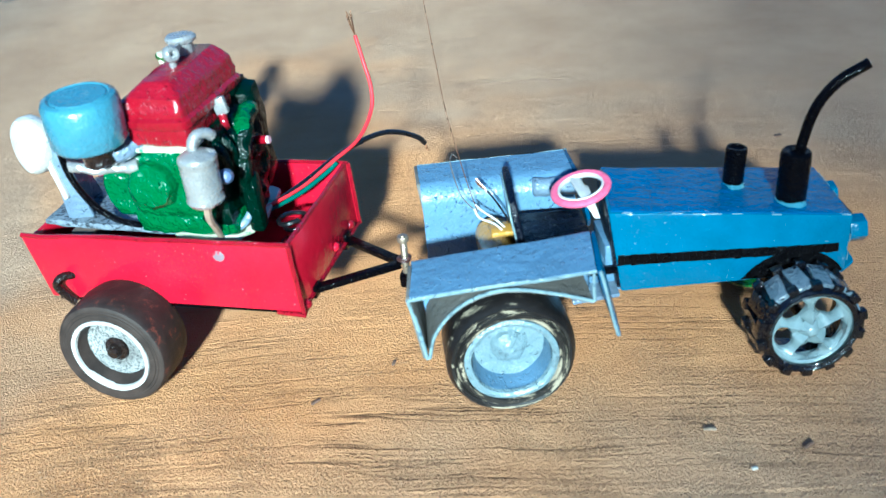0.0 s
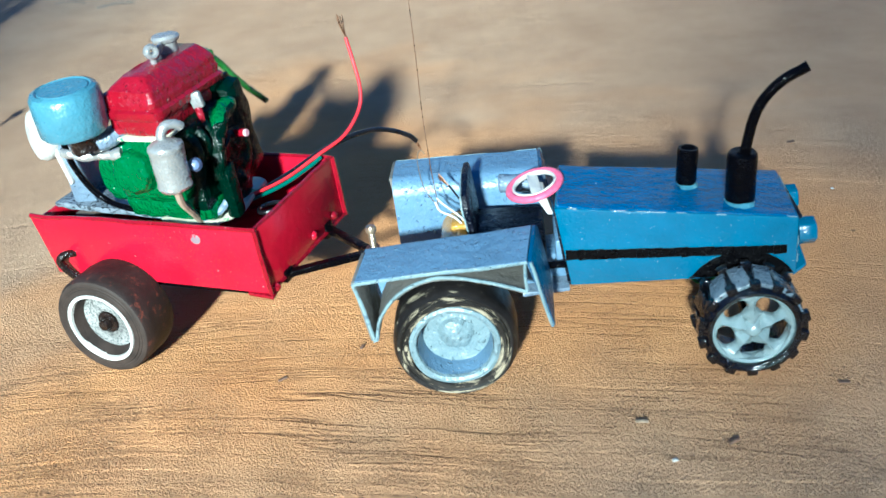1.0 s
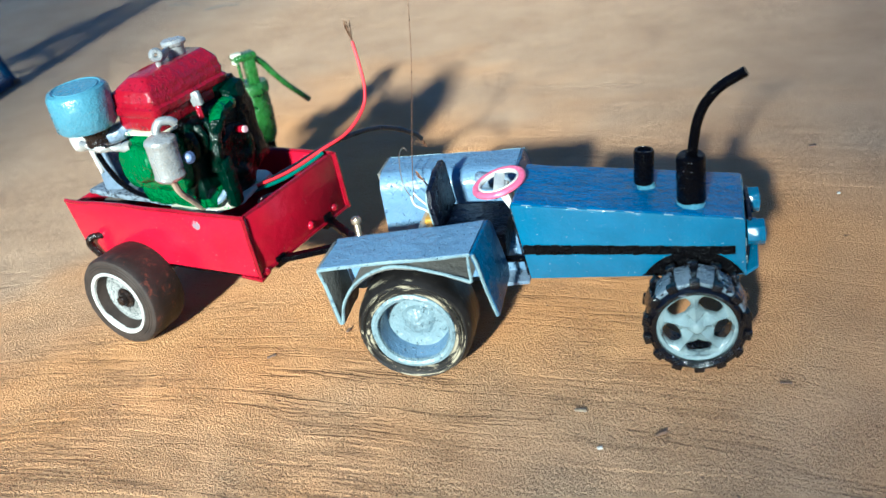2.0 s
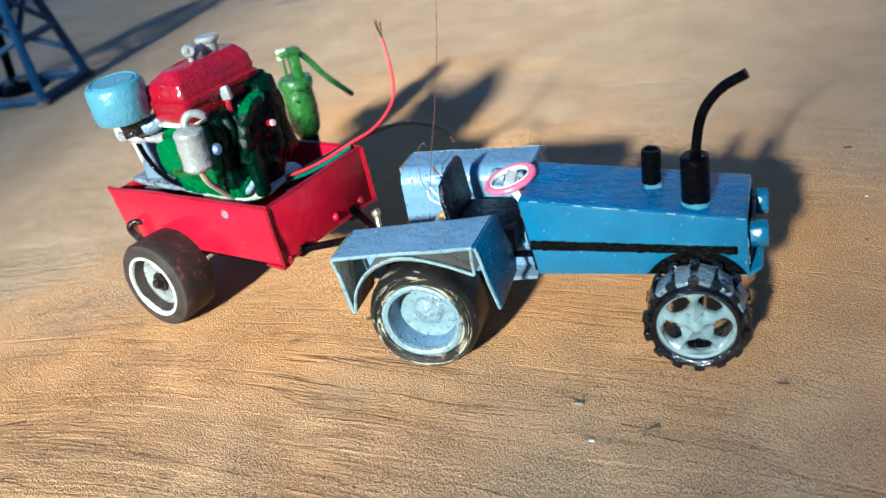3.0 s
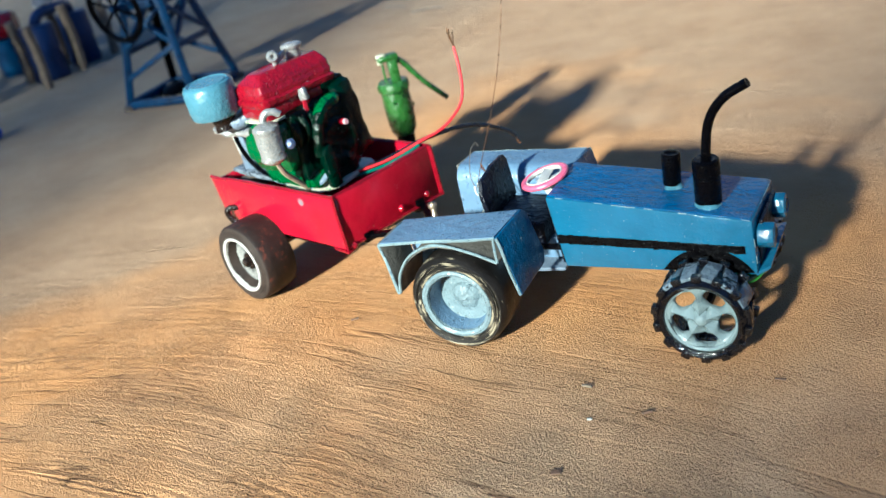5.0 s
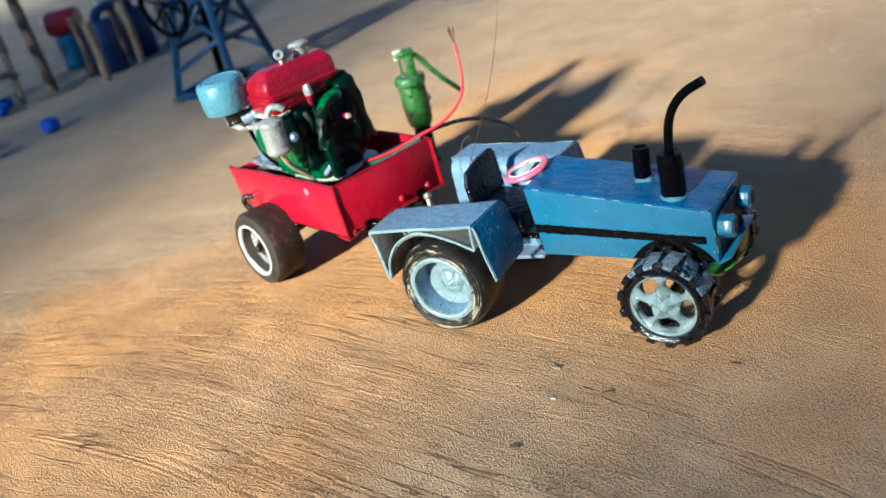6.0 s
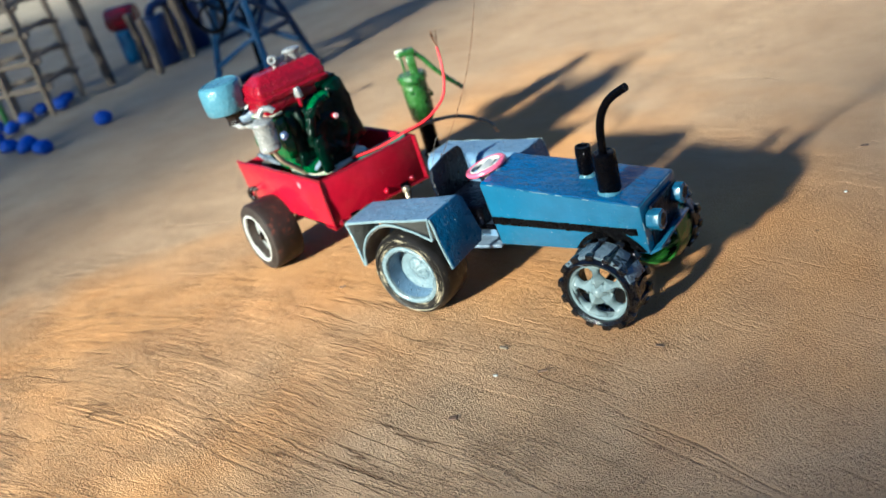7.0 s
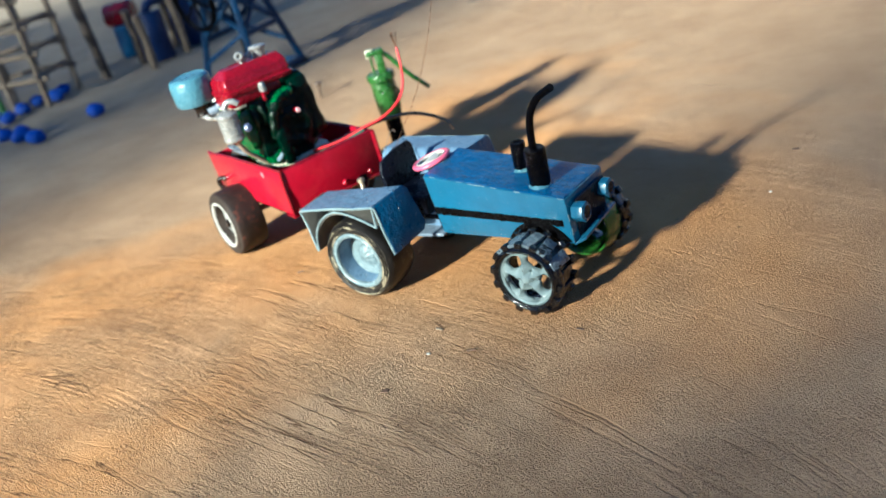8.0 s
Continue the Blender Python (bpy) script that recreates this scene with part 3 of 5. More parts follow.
piece("worn_edge", worn_edges, BLUE_EDGE, tractor, "pale worn paint along the bonnet folds", 0.25)
piece("bonnet", bonnet, BLUE, tractor, "blue enamelled bonnet box", 0.3)


def stripe(side_y):
    def draw(bm):
        n = 34
        for i in range(n):
            x0, x1 = 37.0 + 68.3 * i / n, 37.0 + 68.3 * (i + 1) / n + 0.05
            w0 = 1.75 - 0.35 * i / n + 0.32 * noise.noise(V(i * 1.3, 7, 2))
            box(bm, ((x0 + x1) / 2, side_y(x0), 37.4 - 2.4 * i / n + 0.2 * noise.noise(V(i * 0.9, 5, 3))), (x1 - x0, 0.8, 2 * w0))
    return draw


piece("side_stripe", stripe(lambda x: near_y(x) - 0.1), STRIPE_BLACK, tractor, "hand-painted black stripe", 0.1)
piece("side_stripe", stripe(lambda x: 17.4), STRIPE_BLACK, tractor, "hand-painted black stripe", 0.1)


def wheel_patch_arc(bm):
    arc = [(92 + 18.6 * math.cos(a), 16.6 + 18.6 * math.sin(a)) for a in [radians(32 + 6 * k) for k in range(21)]]
    slab(bm, [V(min(x, 107.8), near_y(min(x, 107.8)) - 0.25, max(z, 26.4)) for x, z in arc], (0, 0.5, 0))


piece("wheel_patch", wheel_patch_arc, STRIPE_BLACK, tractor, "black painted arc on the bonnet above the wheel", 0.15)


def exhaust_can(bm):
    lathe(bm, [(0, 17.2), (1.5, 17.2), (1.7, 16.6), (3.9, 16.8), (4.5, 16.2), (4.7, 15), (4.6, 1.0), (4.2, 0)], (92.6, -4.6, 48.6), (0.03, 0, 1), 28)


muffler = piece("muffler", exhaust_can, BLACK, tractor, "glossy black muffler can", 0.15)
piece("exhaust_pipe", lambda bm: tube(bm, [(93.4, -5.6, 64), (94.4, -6.4, 71), (95.6, -7.0, 77), (98.2, -7.6, 83.0), (103, -8.2, 88.4), (110.3, -8.8, 92.6)], 1.65, 12), BLACK, muffler,
      "bent black exhaust pipe", 0.1)
piece("solder_collar", lambda bm: lathe(bm, [(0, 2.6), (4.3, 2.6), (5.2, 1.2), (6.6, 0.2), (7.2, -0.6)], (92.6, -4.6, 47.3), (0.1, 0, 1), 24), FILTER, muffler, "lumpy painted collar", 1.0, lumps=1.0)
stack = piece("air_pipe", lambda bm: lathe(bm, [(0, 11.4), (2.0, 11.3), (2.3, 12.0), (3.1, 11.9), (3.4, 11), (3.3, 0.5), (3.0, 0)], (77.6, 5.6, 51.8), (0.06, 0, 1), 24), BLACK, tractor,
              "short black air stack", 0.12)
piece("solder_collar", lambda bm: lathe(bm, [(0, 2.6), (2.6, 2.5), (3.0, 1.2), (4.4, 0.2), (5, -0.6)], (77.4, 5.6, 49.8), (0.1, 0, 1), 20), FILTER, stack, "lumpy painted collar", 0.9, lumps=0.9)


def hex_nut(bm, c):
    outer = [V(c[0], c[1] + 4.5 * math.cos(a), c[2] + 4.5 * math.sin(a)) for a in [math.pi / 3 * k + 0.2 for k in range(6)]]
    slab(bm, outer, (5.6, 0, 0), 0.5)
    lathe(bm, [(2.6, 5.55), (2.9, 5.9), (3.4, 5.6)], c, (1, 0, 0), 24)


for y, z in ((-9.2, 38.6), (12.8, 39.2)):
    lamp = piece("headlamp", lambda bm: hex_nut(bm, (109.2, y, z)), BLUE, tractor, "blue-painted hexagonal nut as headlamp", 0.1)
    # the open hole's darkness is put into a flat near-black disc
    piece("lens", lambda bm: lathe(bm, [(0, 5.66), (2.7, 5.68), (2.75, 5.3)], (109.2, y, z), (1, 0, 0), 24), NAVY, lamp)
piece("front_grille", lambda bm: box(bm, (109.6, 3.2, 35.5), (1.2, 24, 17), 0.3, (0, 6, 0)), NAVY, tractor, "dark painted front plate", 0.1)
piece("front_bumper", lambda bm: slab(bm, [V(108, -12.6, 25.6), V(112.6, -10.5, 27.6), V(114.0, 16.0, 31.0), V(108.5, 17, 29.5)], (0, 0, -1.3), 0.3), BLUE, tractor, "blue bumper shelf", 0.2)

# gearbox block under the seat, tongue at the back
piece("gearbox", lambda bm: (box(bm, (18, 4, 28), (46, 14, 13), 1.0), box(bm, (38, 3, 34), (8, 18, 13), 0.8)), BLUE_PALE, tractor, "blue painted gearbox block", 0.4)
piece("dash_panel", lambda bm: slab(bm, [V(34.9, -9.0, 53.2), V(37.2, 15.8, 55.4), V(38.2, 15.8, 27), V(37.9, -9.4, 27)], (-0.9, 0, 0), 0.2), NAVY, tractor, "dark panel behind the bonnet")
piece("side_bar", lambda bm: rod(bm, (20, -9, 33.5), (37, -9, 33.5), 1.2), BLACK, tractor)
piece("footplate", lambda bm: slab(bm, [V(22, -13, 26), V(37.6, -10.5, 25.5), V(37.6, 18, 25.5), V(22, 22, 26)], (0, 0, -1.4), 0.3), PLATE, tractor, "smeared grey-blue footplate", 0.4)
piece("motor", lambda bm: (rod(bm, (2, 0, 35.5), (2, 20, 35.5), 6.2, seg=24), box(bm, (4, 10, 41.5), (8, 8, 3), 0.8)), YELLOW, tractor, "small motor with yellow shell", 0.2)


def fender(side, out, inn, r=6.5, drop=21.0):
    """Folded card mudguard. out, inn: the outer and inner edge of its top, each from rear to front; side: the way it faces."""
    (o0, o1), (i0, i1) = out, inn

    def edge(x):
        """The outer edge above x."""
        return o0.lerp(o1, (x - o0.x) / (o1.x - o0.x))

    def top(bm):
        # outer edge to inner, rounded over into the inner wall, swept from rear to front
        grid, n = [], 12
        for i in range(n + 1):
            o, q = o0.lerp(o1, i / n), i0.lerp(i1, i / n)
            way = (o - q).normalized()
            row = [o, q + way * r]
            row += [q + way * (r - r * math.sin(a)) + V(0, 0, -r * (1 - math.cos(a))) for a in [math.pi / 2 * k / 6 for k in range(1, 7)]]
            row += [q + V(0, 0, -13), q + V(0, 0, -drop)]
            grid.append([bm.verts.new(p) for p in row])
        faces = [bm.faces.new((a[k], a[k + 1], b[k + 1], b[k])) for a, b in zip(grid, grid[1:]) for k in range(len(grid[0]) - 1)]
        bmesh.ops.recalc_face_normals(bm, faces=faces)
        bmesh.ops.solidify(bm, geom=faces, thickness=1.1)

    f = piece("fender", top, BLUE_PALE, tractor, "light blue card mudguard with pale edges", 0.35)
    low = V(o1.x + 5.6, o1.y - 0.2 * -side, 28.6)
    plate = [o1 + V(0, side * 0.5, -0.2), i1 + V(0.2, side * 2.5, 0.1), i1 + V(0.9, side * 0.2, -1.8), V(i1.x + 3.7, i1.y - side * 2.4, 33.5), V(i1.x + 3.9, i1.y - side * 0.3, 30.0), low + V(0, side * 0.5, 0)]
    piece("front_plate", lambda bm: slab(bm, plate, (1.3, 0, 0.3), 0.25), BLUE_DEEP, f, "deep blue front plate of the mudguard", 0.2)
    foot = V(o0.x + 3.1, o0.y - side * 0.4 * -1, 23.7)
    piece("rear_plate", lambda bm: slab(bm, [o0, i0 + V(0, side * 4, 0), V(i0.x + 3.1, i0.y + side * 4, 23.8), foot], (-1.2, 0, -0.2), 0.25), CARD, f, "bare card rear plate of the mudguard", 0.2)
    ring_pts = [(25.4 * math.cos(a), 20.0 + (25.4 + 1.0 * k / 8) * math.sin(a)) for k, a in enumerate([radians(165 - 9.0 * k) for k in range(9)])]
    spots = [(foot.x + 0.6, foot.z + 0.3)] + [(x, z) for x, z in ring_pts if x > foot.x + 0.8] + [(6, 46.0), (15, 44.0), (o1.x - 1.0, 41.2)]
    arch = [V(x, edge(x).y, min(z, edge(x).z - 1.3)) for x, z in spots]
    piece("wheel_arch", lambda bm: sheet(bm, arch, (0, -side * 19.0, 0), 0.9 * side), CARD, f, "bare grey card arch over the wheel", 0.2)

    # painted pale edges of the card
    def edges(bm):
        d = V(0, side * 0.2, -0.5)
        tube(bm, [o0 + d, edge(o0.x * 0.3) + d, edge(o1.x * 0.4) + d, o1 + d], 0.6, 6, 6)
        tube(bm, [o0 + V(-0.3, side * 0.2, -0.4), V(o0.x + 1.3, (o0.y + foot.y) / 2 + side * 0.2, 34), foot], 0.6, 6, 5)
        tube(bm, [p + V(0, side * 0.3, 0) for p in arch], 0.55, 6, 2)
        tube(bm, [plate[0] + V(0.9, side * 0.3, 0), (plate[0] + plate[-1]) / 2 + V(0.5, side * 0.3, 0), plate[-1] + V(0.5, side * 0.3, 0.4)], 0.55, 6, 5)
        tube(bm, [o1 + V(-0.8, side * 0.3, -0.7), o1 + V(-1.0, side * 0.3, -5), arch[-1] + V(0.2, side * 0.3, 0)], 0.5, 6, 3)
    piece("card_edge", edges, BLUE_EDGE, f, "pale blue painted card edges", 0.6)
    return f


fender(-1, (V(-28.3, -29.6, 45.3), V(24.7, -36.6, 51.6)), (V(-26.4, -9.3, 46.6), V(26.8, -15.7, 53.2)), 2.5)
fender(1, (V(-20.5, 47.0, 50.6), V(31.0, 47.0, 50.0)), (V(-20.5, 26.5, 51.4), V(31.0, 26.5, 50.8)), 6.5, 33.0)

# seat, steering wheel, motor leads
seat = piece("seat", lambda bm: slab(bm, [V(9, -8, 43.5), V(31, -8, 42.5), V(31, 17, 42.5), V(9, 17, 43.5)], (0, 0, -9), 1.2), NAVY, tractor, "black seat block, thickly painted", 0.5)
piece("backrest", lambda bm: slab(bm, [V(9.5, -7, 43), V(7.6, -6.2, 54), V(7.4, -4, 58.6), V(7.6, 8, 60.6), V(7.9, 17, 60.8), V(8.2, 19, 58.5), V(9.5, 19.5, 43)], (-2.0, 0, -0.4), 0.6), NAVY, seat, "black backrest", 0.4)
piece("backrest_skin", lambda bm: slab(bm, [V(7.2, -6, 44), V(5.4, -5, 54), V(5.2, -3, 57.5), V(5.5, 16, 59.5), V(6, 18, 57), V(7.2, 18.5, 44)], (-0.6, 0, 0), 0.15), BLUE_EDGE, seat, "pale unpainted back of the seat", 0.3)
piece("side_bar", lambda bm: rod(bm, (17, 25.5, 47.5), (33, 25, 47), 3.2, seg=20), PLATE, tractor, "grey painted roller beside the seat", 0.4, lumps=0.4)


def ring(bm, c, axis, R, r, flat=1.0, seg=48):
    lathe(bm, [(R + r * math.cos(a), flat * r * math.sin(a)) for a in [2 * math.pi * k / 10 for k in range(10)]], c, axis, seg, closed=True)


SW, SA = (29.0, 5.6, 55.6), (-0.22, -0.08, 1)
wheel = piece("steering_wheel", lambda bm: ring(bm, SW, SA, 8.4, 1.3, 0.9), PINK, tractor, "pink plastic ring as steering wheel", 0.15)
piece("inner_ring", lambda bm: ring(bm, (SW[0], SW[1], SW[2] + 0.25), SA, 7.0, 0.55, 1.6), WHITE, wheel, "white inner lip of the ring")
piece("spoke", lambda bm: box(bm, SW, (3.6, 14.6, 0.8), 0.15, (3, 11, 6)), WHITE, wheel, "white card strip as spoke")
piece("column", lambda bm: slab(bm, [V(32.6, 1.5, 46.5), V(34.4, 1.5, 46.5), V(31.8, 1.5, 55), V(27.8, 1.5, 55)], (0, 7, 0), 0.2), WHITE, wheel, "white card column", 0.2)
for k, (p, mat) in enumerate((([(5, 8, 41), (1.5, 7.5, 45.5), (-3, 9, 47.5), (-4.5, 11, 50)], WHITE), ([(6, 10, 41), (2.5, 9.5, 45.5), (-2, 12, 48.5), (-4.0, 13, 50.5)], WHITE),
                              ([(7.5, 12, 41), (5, 12, 47), (2.0, 13.5, 52), (0.4, 14.5, 54)], BLACK_WIRE))):
    piece("motor_lead", lambda bm: tube(bm, p, 0.36, 6), mat, tractor)


def frayed(bm, p, way, n, r):
    for k in range(n):
        q = noise.noise_vector(V(k * 3.1, p[0], p[2]))
        d = Vector(way) + q * Vector(way).length * 0.45
        tube(bm, [p, Vector(p) + d * 0.5 + q * 0.4, Vector(p) + d], r, 4, 3)


piece("bare_strands", lambda bm: frayed(bm, (0.4, 14.5, 54), (-3, 2, 3), 6, 0.14), COPPER, tractor, "frayed copper strands")

# hitch tongue under the screw
piece("hitch_tongue", lambda bm: box(bm, (-19.5, 12, 26.5), (22, 6, 1.6), 0.3, (0, 0, -16)), BLACK, tractor, "", 0.2)
piece("hitch_block", lambda bm: box(bm, (-28.4, 14.8, 24.6), (4.6, 4.2, 5), 0.8, (0, 0, -16)), BLACK, tractor, "worn black hitch block", 0.5)

# ---- trailer ----
TP, TURN = (-97.7, 37.8), -18.5
trailer = thing("toy_trailer", "red painted model trailer with brown rubber wheels, behind the tractor", "toy trailer", (*TP, 0), TURN)
L0, L1, W2, ZB, ZT = -47.4, 46.6, 29.2, 29.4, 53.0


def side_panel(v, s):
    def draw(bm):
        slab(bm, [V(L0, v, ZT - 0.9), V(L1, v, ZT), V(L1 + 1.2, v, ZB - 0.6), V(L0 + 5.5, v, ZB)], (0, s * 1.5, 0), 0.3)
    return draw


piece("side_panel", side_panel(-W2, 1), RED, trailer, "glossy red side panel", 0.35)
piece("side_panel", side_panel(W2, -1), RED, trailer, "glossy red side panel", 0.35)
piece("front_panel", lambda bm: slab(bm, [V(L1 - 1.6, -W2 + 1.5, ZT), V(L1 - 1.6, W2 - 1.5, ZT), V(L1 - 0.6, W2 - 1.5, ZB), V(L1 - 0.6, -W2 + 1.5, ZB)], (1.5, 0, 0), 0.3), RED, trailer, "dark red front panel", 0.3)
piece("rear_panel", lambda bm: slab(bm, [V(L0 + 0.4, -W2 + 1.5, ZT - 3), V(L0 + 0.4, W2 - 1.5, ZT - 3), V(L0 + 5.8, W2 - 1.5, ZB), V(L0 + 5.8, -W2 + 1.5, ZB)], (1.5, 0, 0), 0.3), RED, trailer, "", 0.3)
piece("floor_panel", lambda bm: box(bm, (1.8, 0, ZB + 0.9), (90, 2 * W2 - 3, 1.6), 0.2), RED, trailer, "red painted floor")


def rims(bm):
    for a, b in (((L0, -W2 + 0.5, ZT - 0.8), (L1, -W2 + 0.5, ZT + 0.1)), ((L1 - 0.9, -W2 + 0.5, ZT + 0.1), (L1 - 0.9, W2 - 0.5, ZT + 0.1)), ((L1 - 0.2, -W2 - 0.2, ZT), (L1 + 1, -W2 - 0.2, ZB - 0.5)),
                 ((L1 - 0.2, W2 + 0.2, ZT), (L1 + 1, W2 + 0.2, ZB - 0.5)), ((L1 + 0.7, -W2, ZB + 0.2), (L1 + 0.7, W2, ZB + 0.2)), ((L0, W2 - 0.5, ZT - 0.8), (L1, W2 - 0.5, ZT + 0.1))):
        tube(bm, [a, (Vector(a) + Vector(b)) / 2, b], 0.85, 6, 12)


piece("panel_edge", rims, RED_DARK, trailer, "thick red paint along the edges", 0.45)
piece("lower_lip", lambda bm: slab(bm, [V(L1 - 8, -W2 - 0.6, ZB - 1.6), V(L1 + 1.8, -W2 - 0.8, ZB - 2.2), V(L1 + 1.2, -W2 + 4, ZB - 2.0), V(L1 - 8, -W2 + 4, ZB - 1.4)], (0, 0, 1.2), 0.3), RED_DARK, trailer, "", 0.3)
for v in (-W2 + 3, W2 - 3):
    piece("chassis_rail", lambda bm: box(bm, (2, v, ZB - 1.6), (86, 2.4, 1.8), 0.3), BLACK, trailer, "black chassis rail")
SMUDGE = paint("smudge", (0.15, 0.115, 0.13), 0.6, (0.28, 0.001, 0.012), 0.5, coat=0.0)
piece("paint_spot", lambda bm: lathe(bm, [(0, 0.2), (1.4, 0.15), (2.0, 0)], (22.5, -W2 - 0.1, 48.2), (0, -1, 0), 12), SMUDGE, trailer, "grey-blue paint smudge on the panel", 0.5)

for v, z, mat in ((-25.5, 29.6, RED_DARK), (4.0, 33.5, RED), (20.5, 33.0, RED_DARK)):
    piece("bolt_head", lambda bm: lathe(bm, [(0, 1.5), (1.0, 1.2), (1.6, 0.5), (1.7, 0)], (L1 + 0.9, v, z), (1, 0, 0), 10), mat, trailer, "small paint-daubed bolt head", 0.4)


def drawbar(v):
    def draw(bm):
        a, b = V(46, v, 30.5), V(71.5, 0.6 if v > 0 else -0.6, 32.0)
        d, w = (b - a).normalized(), None
        w = d.cross(V(0, 0, 1)) * 1.6
        slab(bm, [a - w, b - w, b + w, a + w], (0, 0, -2.2), 0.3)
    return draw


piece("drawbar", drawbar(-17), BLACK, trailer, "black drawbar", 0.2)
piece("drawbar", drawbar(17), BLACK, trailer, "black drawbar", 0.2)
piece("bracket", lambda bm: box(bm, (46.8, 15, 30), (3, 5, 6), 0.5), BLACK, trailer, "", 0.3)
piece("bracket", lambda bm: box(bm, (46.8, -17, 29.5), (3, 5, 4.5), 0.5), BLACK, trailer, "", 0.3)


def hitch_screw(bm):
    c = (73.0, 0.4, 0)
    lathe(bm, [(0, 41.4), (0.7, 41.4), (0.7, 41.0), (1.6, 41.1), (1.95, 40.4), (1.85, 39.1), (1.1, 38.9)] + [(1.05 + 0.2 * (k % 2), 38.5 - 0.5 * k) for k in range(16)] + [(1.2, 27.0), (0, 27.0)], c, (0, 0, 1), 20)


piece("hitch_screw", hitch_screw, STEEL, trailer, "brass-coloured screw through the drawbar")
piece("hitch_wrap", lambda bm: (ring(bm, (73, 0.4, 33.0), (0, 0, 1), 1.7, 0.45), ring(bm, (72.6, 0.2, 32.2), (0.2, 0.1, 1), 1.9, 0.45)), RUST_DARK, trailer, "dark red wire wound round the hitch", 0.5)


def trailer_wheel(side, y):
    c, ax = (-14.0, y, 19.0), (0, side, 0)
    prof = [(13.4, -2), (13.6, 0.2), (15.4, 0.1), (15.6, -0.15), (16.4, -0.1), (16.6, -0.3), (17.4, -0.25), (18.2, -0.7), (18.9, -1.8), (19.0, -6), (18.9, -14), (18.3, -17), (16, -18), (13, -18)]
    w = piece("trailer_wheel", lambda bm: lathe(bm, prof[7:] + [(13, -2)], c, ax, 64, closed=True), TYRE_BROWN, trailer, "dusty brown-black rubber wheel", 0.2)
    piece("tyre_wall", lambda bm: lathe(bm, prof[:8], c, ax, 64), TYRE_SIDE, w, "scuffed dark grey sidewall", 0.1)
    piece("rim_ring", lambda bm: lathe(bm, [(13.6, -0.6), (13.4, 0.5), (12.8, 0.7), (12.2, 0.4), (11.9, -1.2)], c, ax, 56), WHITE, w, "white painted rim ring", 0.5)
    piece("dish", lambda bm: lathe(bm, [(10.8, -5.0), (9.6, -5.2), (6, -4.6), (3, -4.4), (0, -4.4)], c, ax, 48), STIPPLE, w, "white stippled grey dish", 0.35)
    piece("dish_wall", lambda bm: lathe(bm, [(12.0, -0.8), (11.4, -2.5), (10.7, -5.1)], c, ax, 48), TYRE_SIDE, w, "dark inner wall of the rim", 0.2)
    piece("axle_end", lambda bm: lathe(bm, [(0, -1.2), (1.8, -1.3), (2.3, -2), (2.5, -3.5), (4.0, -3.8), (4.4, -4.6)], c, ax, 14), STEM_BROWN, w, "greasy dark axle end", 0.4)
    return w


STIPPLE = rubber("stipple", (0.19, 0.19, 0.18), (0.012, 0.014, 0.016), 0.49, 0.5, size=1300)
BASE_SPECK = rubber("base_speck", (0.13, 0.15, 0.18), (0.006, 0.007, 0.008), 0.5, 0.25, size=520)
trailer_wheel(-1, -46.0)
trailer_wheel(1, 46.0)
piece("axle", lambda bm: rod(bm, (-14, -42, 19), (-14, 42, 19), 1.7), RUST, trailer)
for v in (-24, 24):
    piece("axle_strut", lambda bm: box(bm, (-14, v, 25), (6, 2, 10), 0.4), BLACK, trailer)
piece("rear_hook", lambda bm: tube(bm, [(-32, -29, 38), (-34.5, -32, 38.2), (-36.5, -32.5, 35.5), (-35, -31.5, 31.5), (-32.5, -30.5, 28.5)], 1.5, 8, 4), STEM_BROWN, trailer, "greasy dark brown hook", 0.6)

# ---- engine on the trailer ----
PINK_GREY = paint("pinkish_silver", (0.42, 0.22, 0.24), 0.4, (0.5, 0.45, 0.45), 0.6)
PALE_BALL = paint("pale_blue_ball", (0.075, 0.1, 0.19), 0.4, (0.12, 0.16, 0.3), 0.62)
CREAM_BROWN = paint("beige_stick", (0.28, 0.21, 0.15), 0.6, (0.35, 0.32, 0.25), 0.6, coat=0.0)
engine = thing("model_engine", "red and green model diesel engine standing in the red trailer", "model engine", (*TP, 0), TURN, base=(0, 0, 44.4))


def E_(name, draw, mat, label="", wobble=0.3, parent=None, angle=40, lumps=0.0):
    return piece(name, draw, mat, parent or engine, label, wobble, angle, lumps)


E_("base_plate", lambda bm: slab(bm, [V(-46, -17.5, 49.6), V(-20, -19.5, 49.8), V(14, -21, 50), V(14, 16, 50), V(-20, 17, 50), V(-46, 16, 49.6)], (0, 0, 2.2), 0.6), BASE_SPECK, "speckled grey and black base plate", 0.7, lumps=0.4)
E_("base_card", lambda bm: slab(bm, [V(6, -22.5, 49.4), V(17, -24.5, 49.2), V(26, -20, 49.0), V(30, -10, 49.0), V(28, 12, 49.2), V(6, 16, 49.4)], (0, 0, 2.0), 0.5), CREAM, "torn card with green and cream paint", 1.2, lumps=0.7)
E_("skid", lambda bm: box(bm, (-30, -4, 47.2), (8, 34, 5.6), 0.4), TWIG_DARK, "dark skid under the plate", 0.3)
E_("skid", lambda bm: box(bm, (8, -4, 47.2), (8, 34, 5.6), 0.4), TWIG_DARK, "dark skid under the plate", 0.3)
E_("sump", lambda bm: (box(bm, (9, -8, 57), (32, 32, 11), 3.0), box(bm, (19.5, -14.5, 56), (17, 15, 9), 3.0, (14, 0, -8))), GREEN, "green painted sump", 1.0, lumps=0.8)
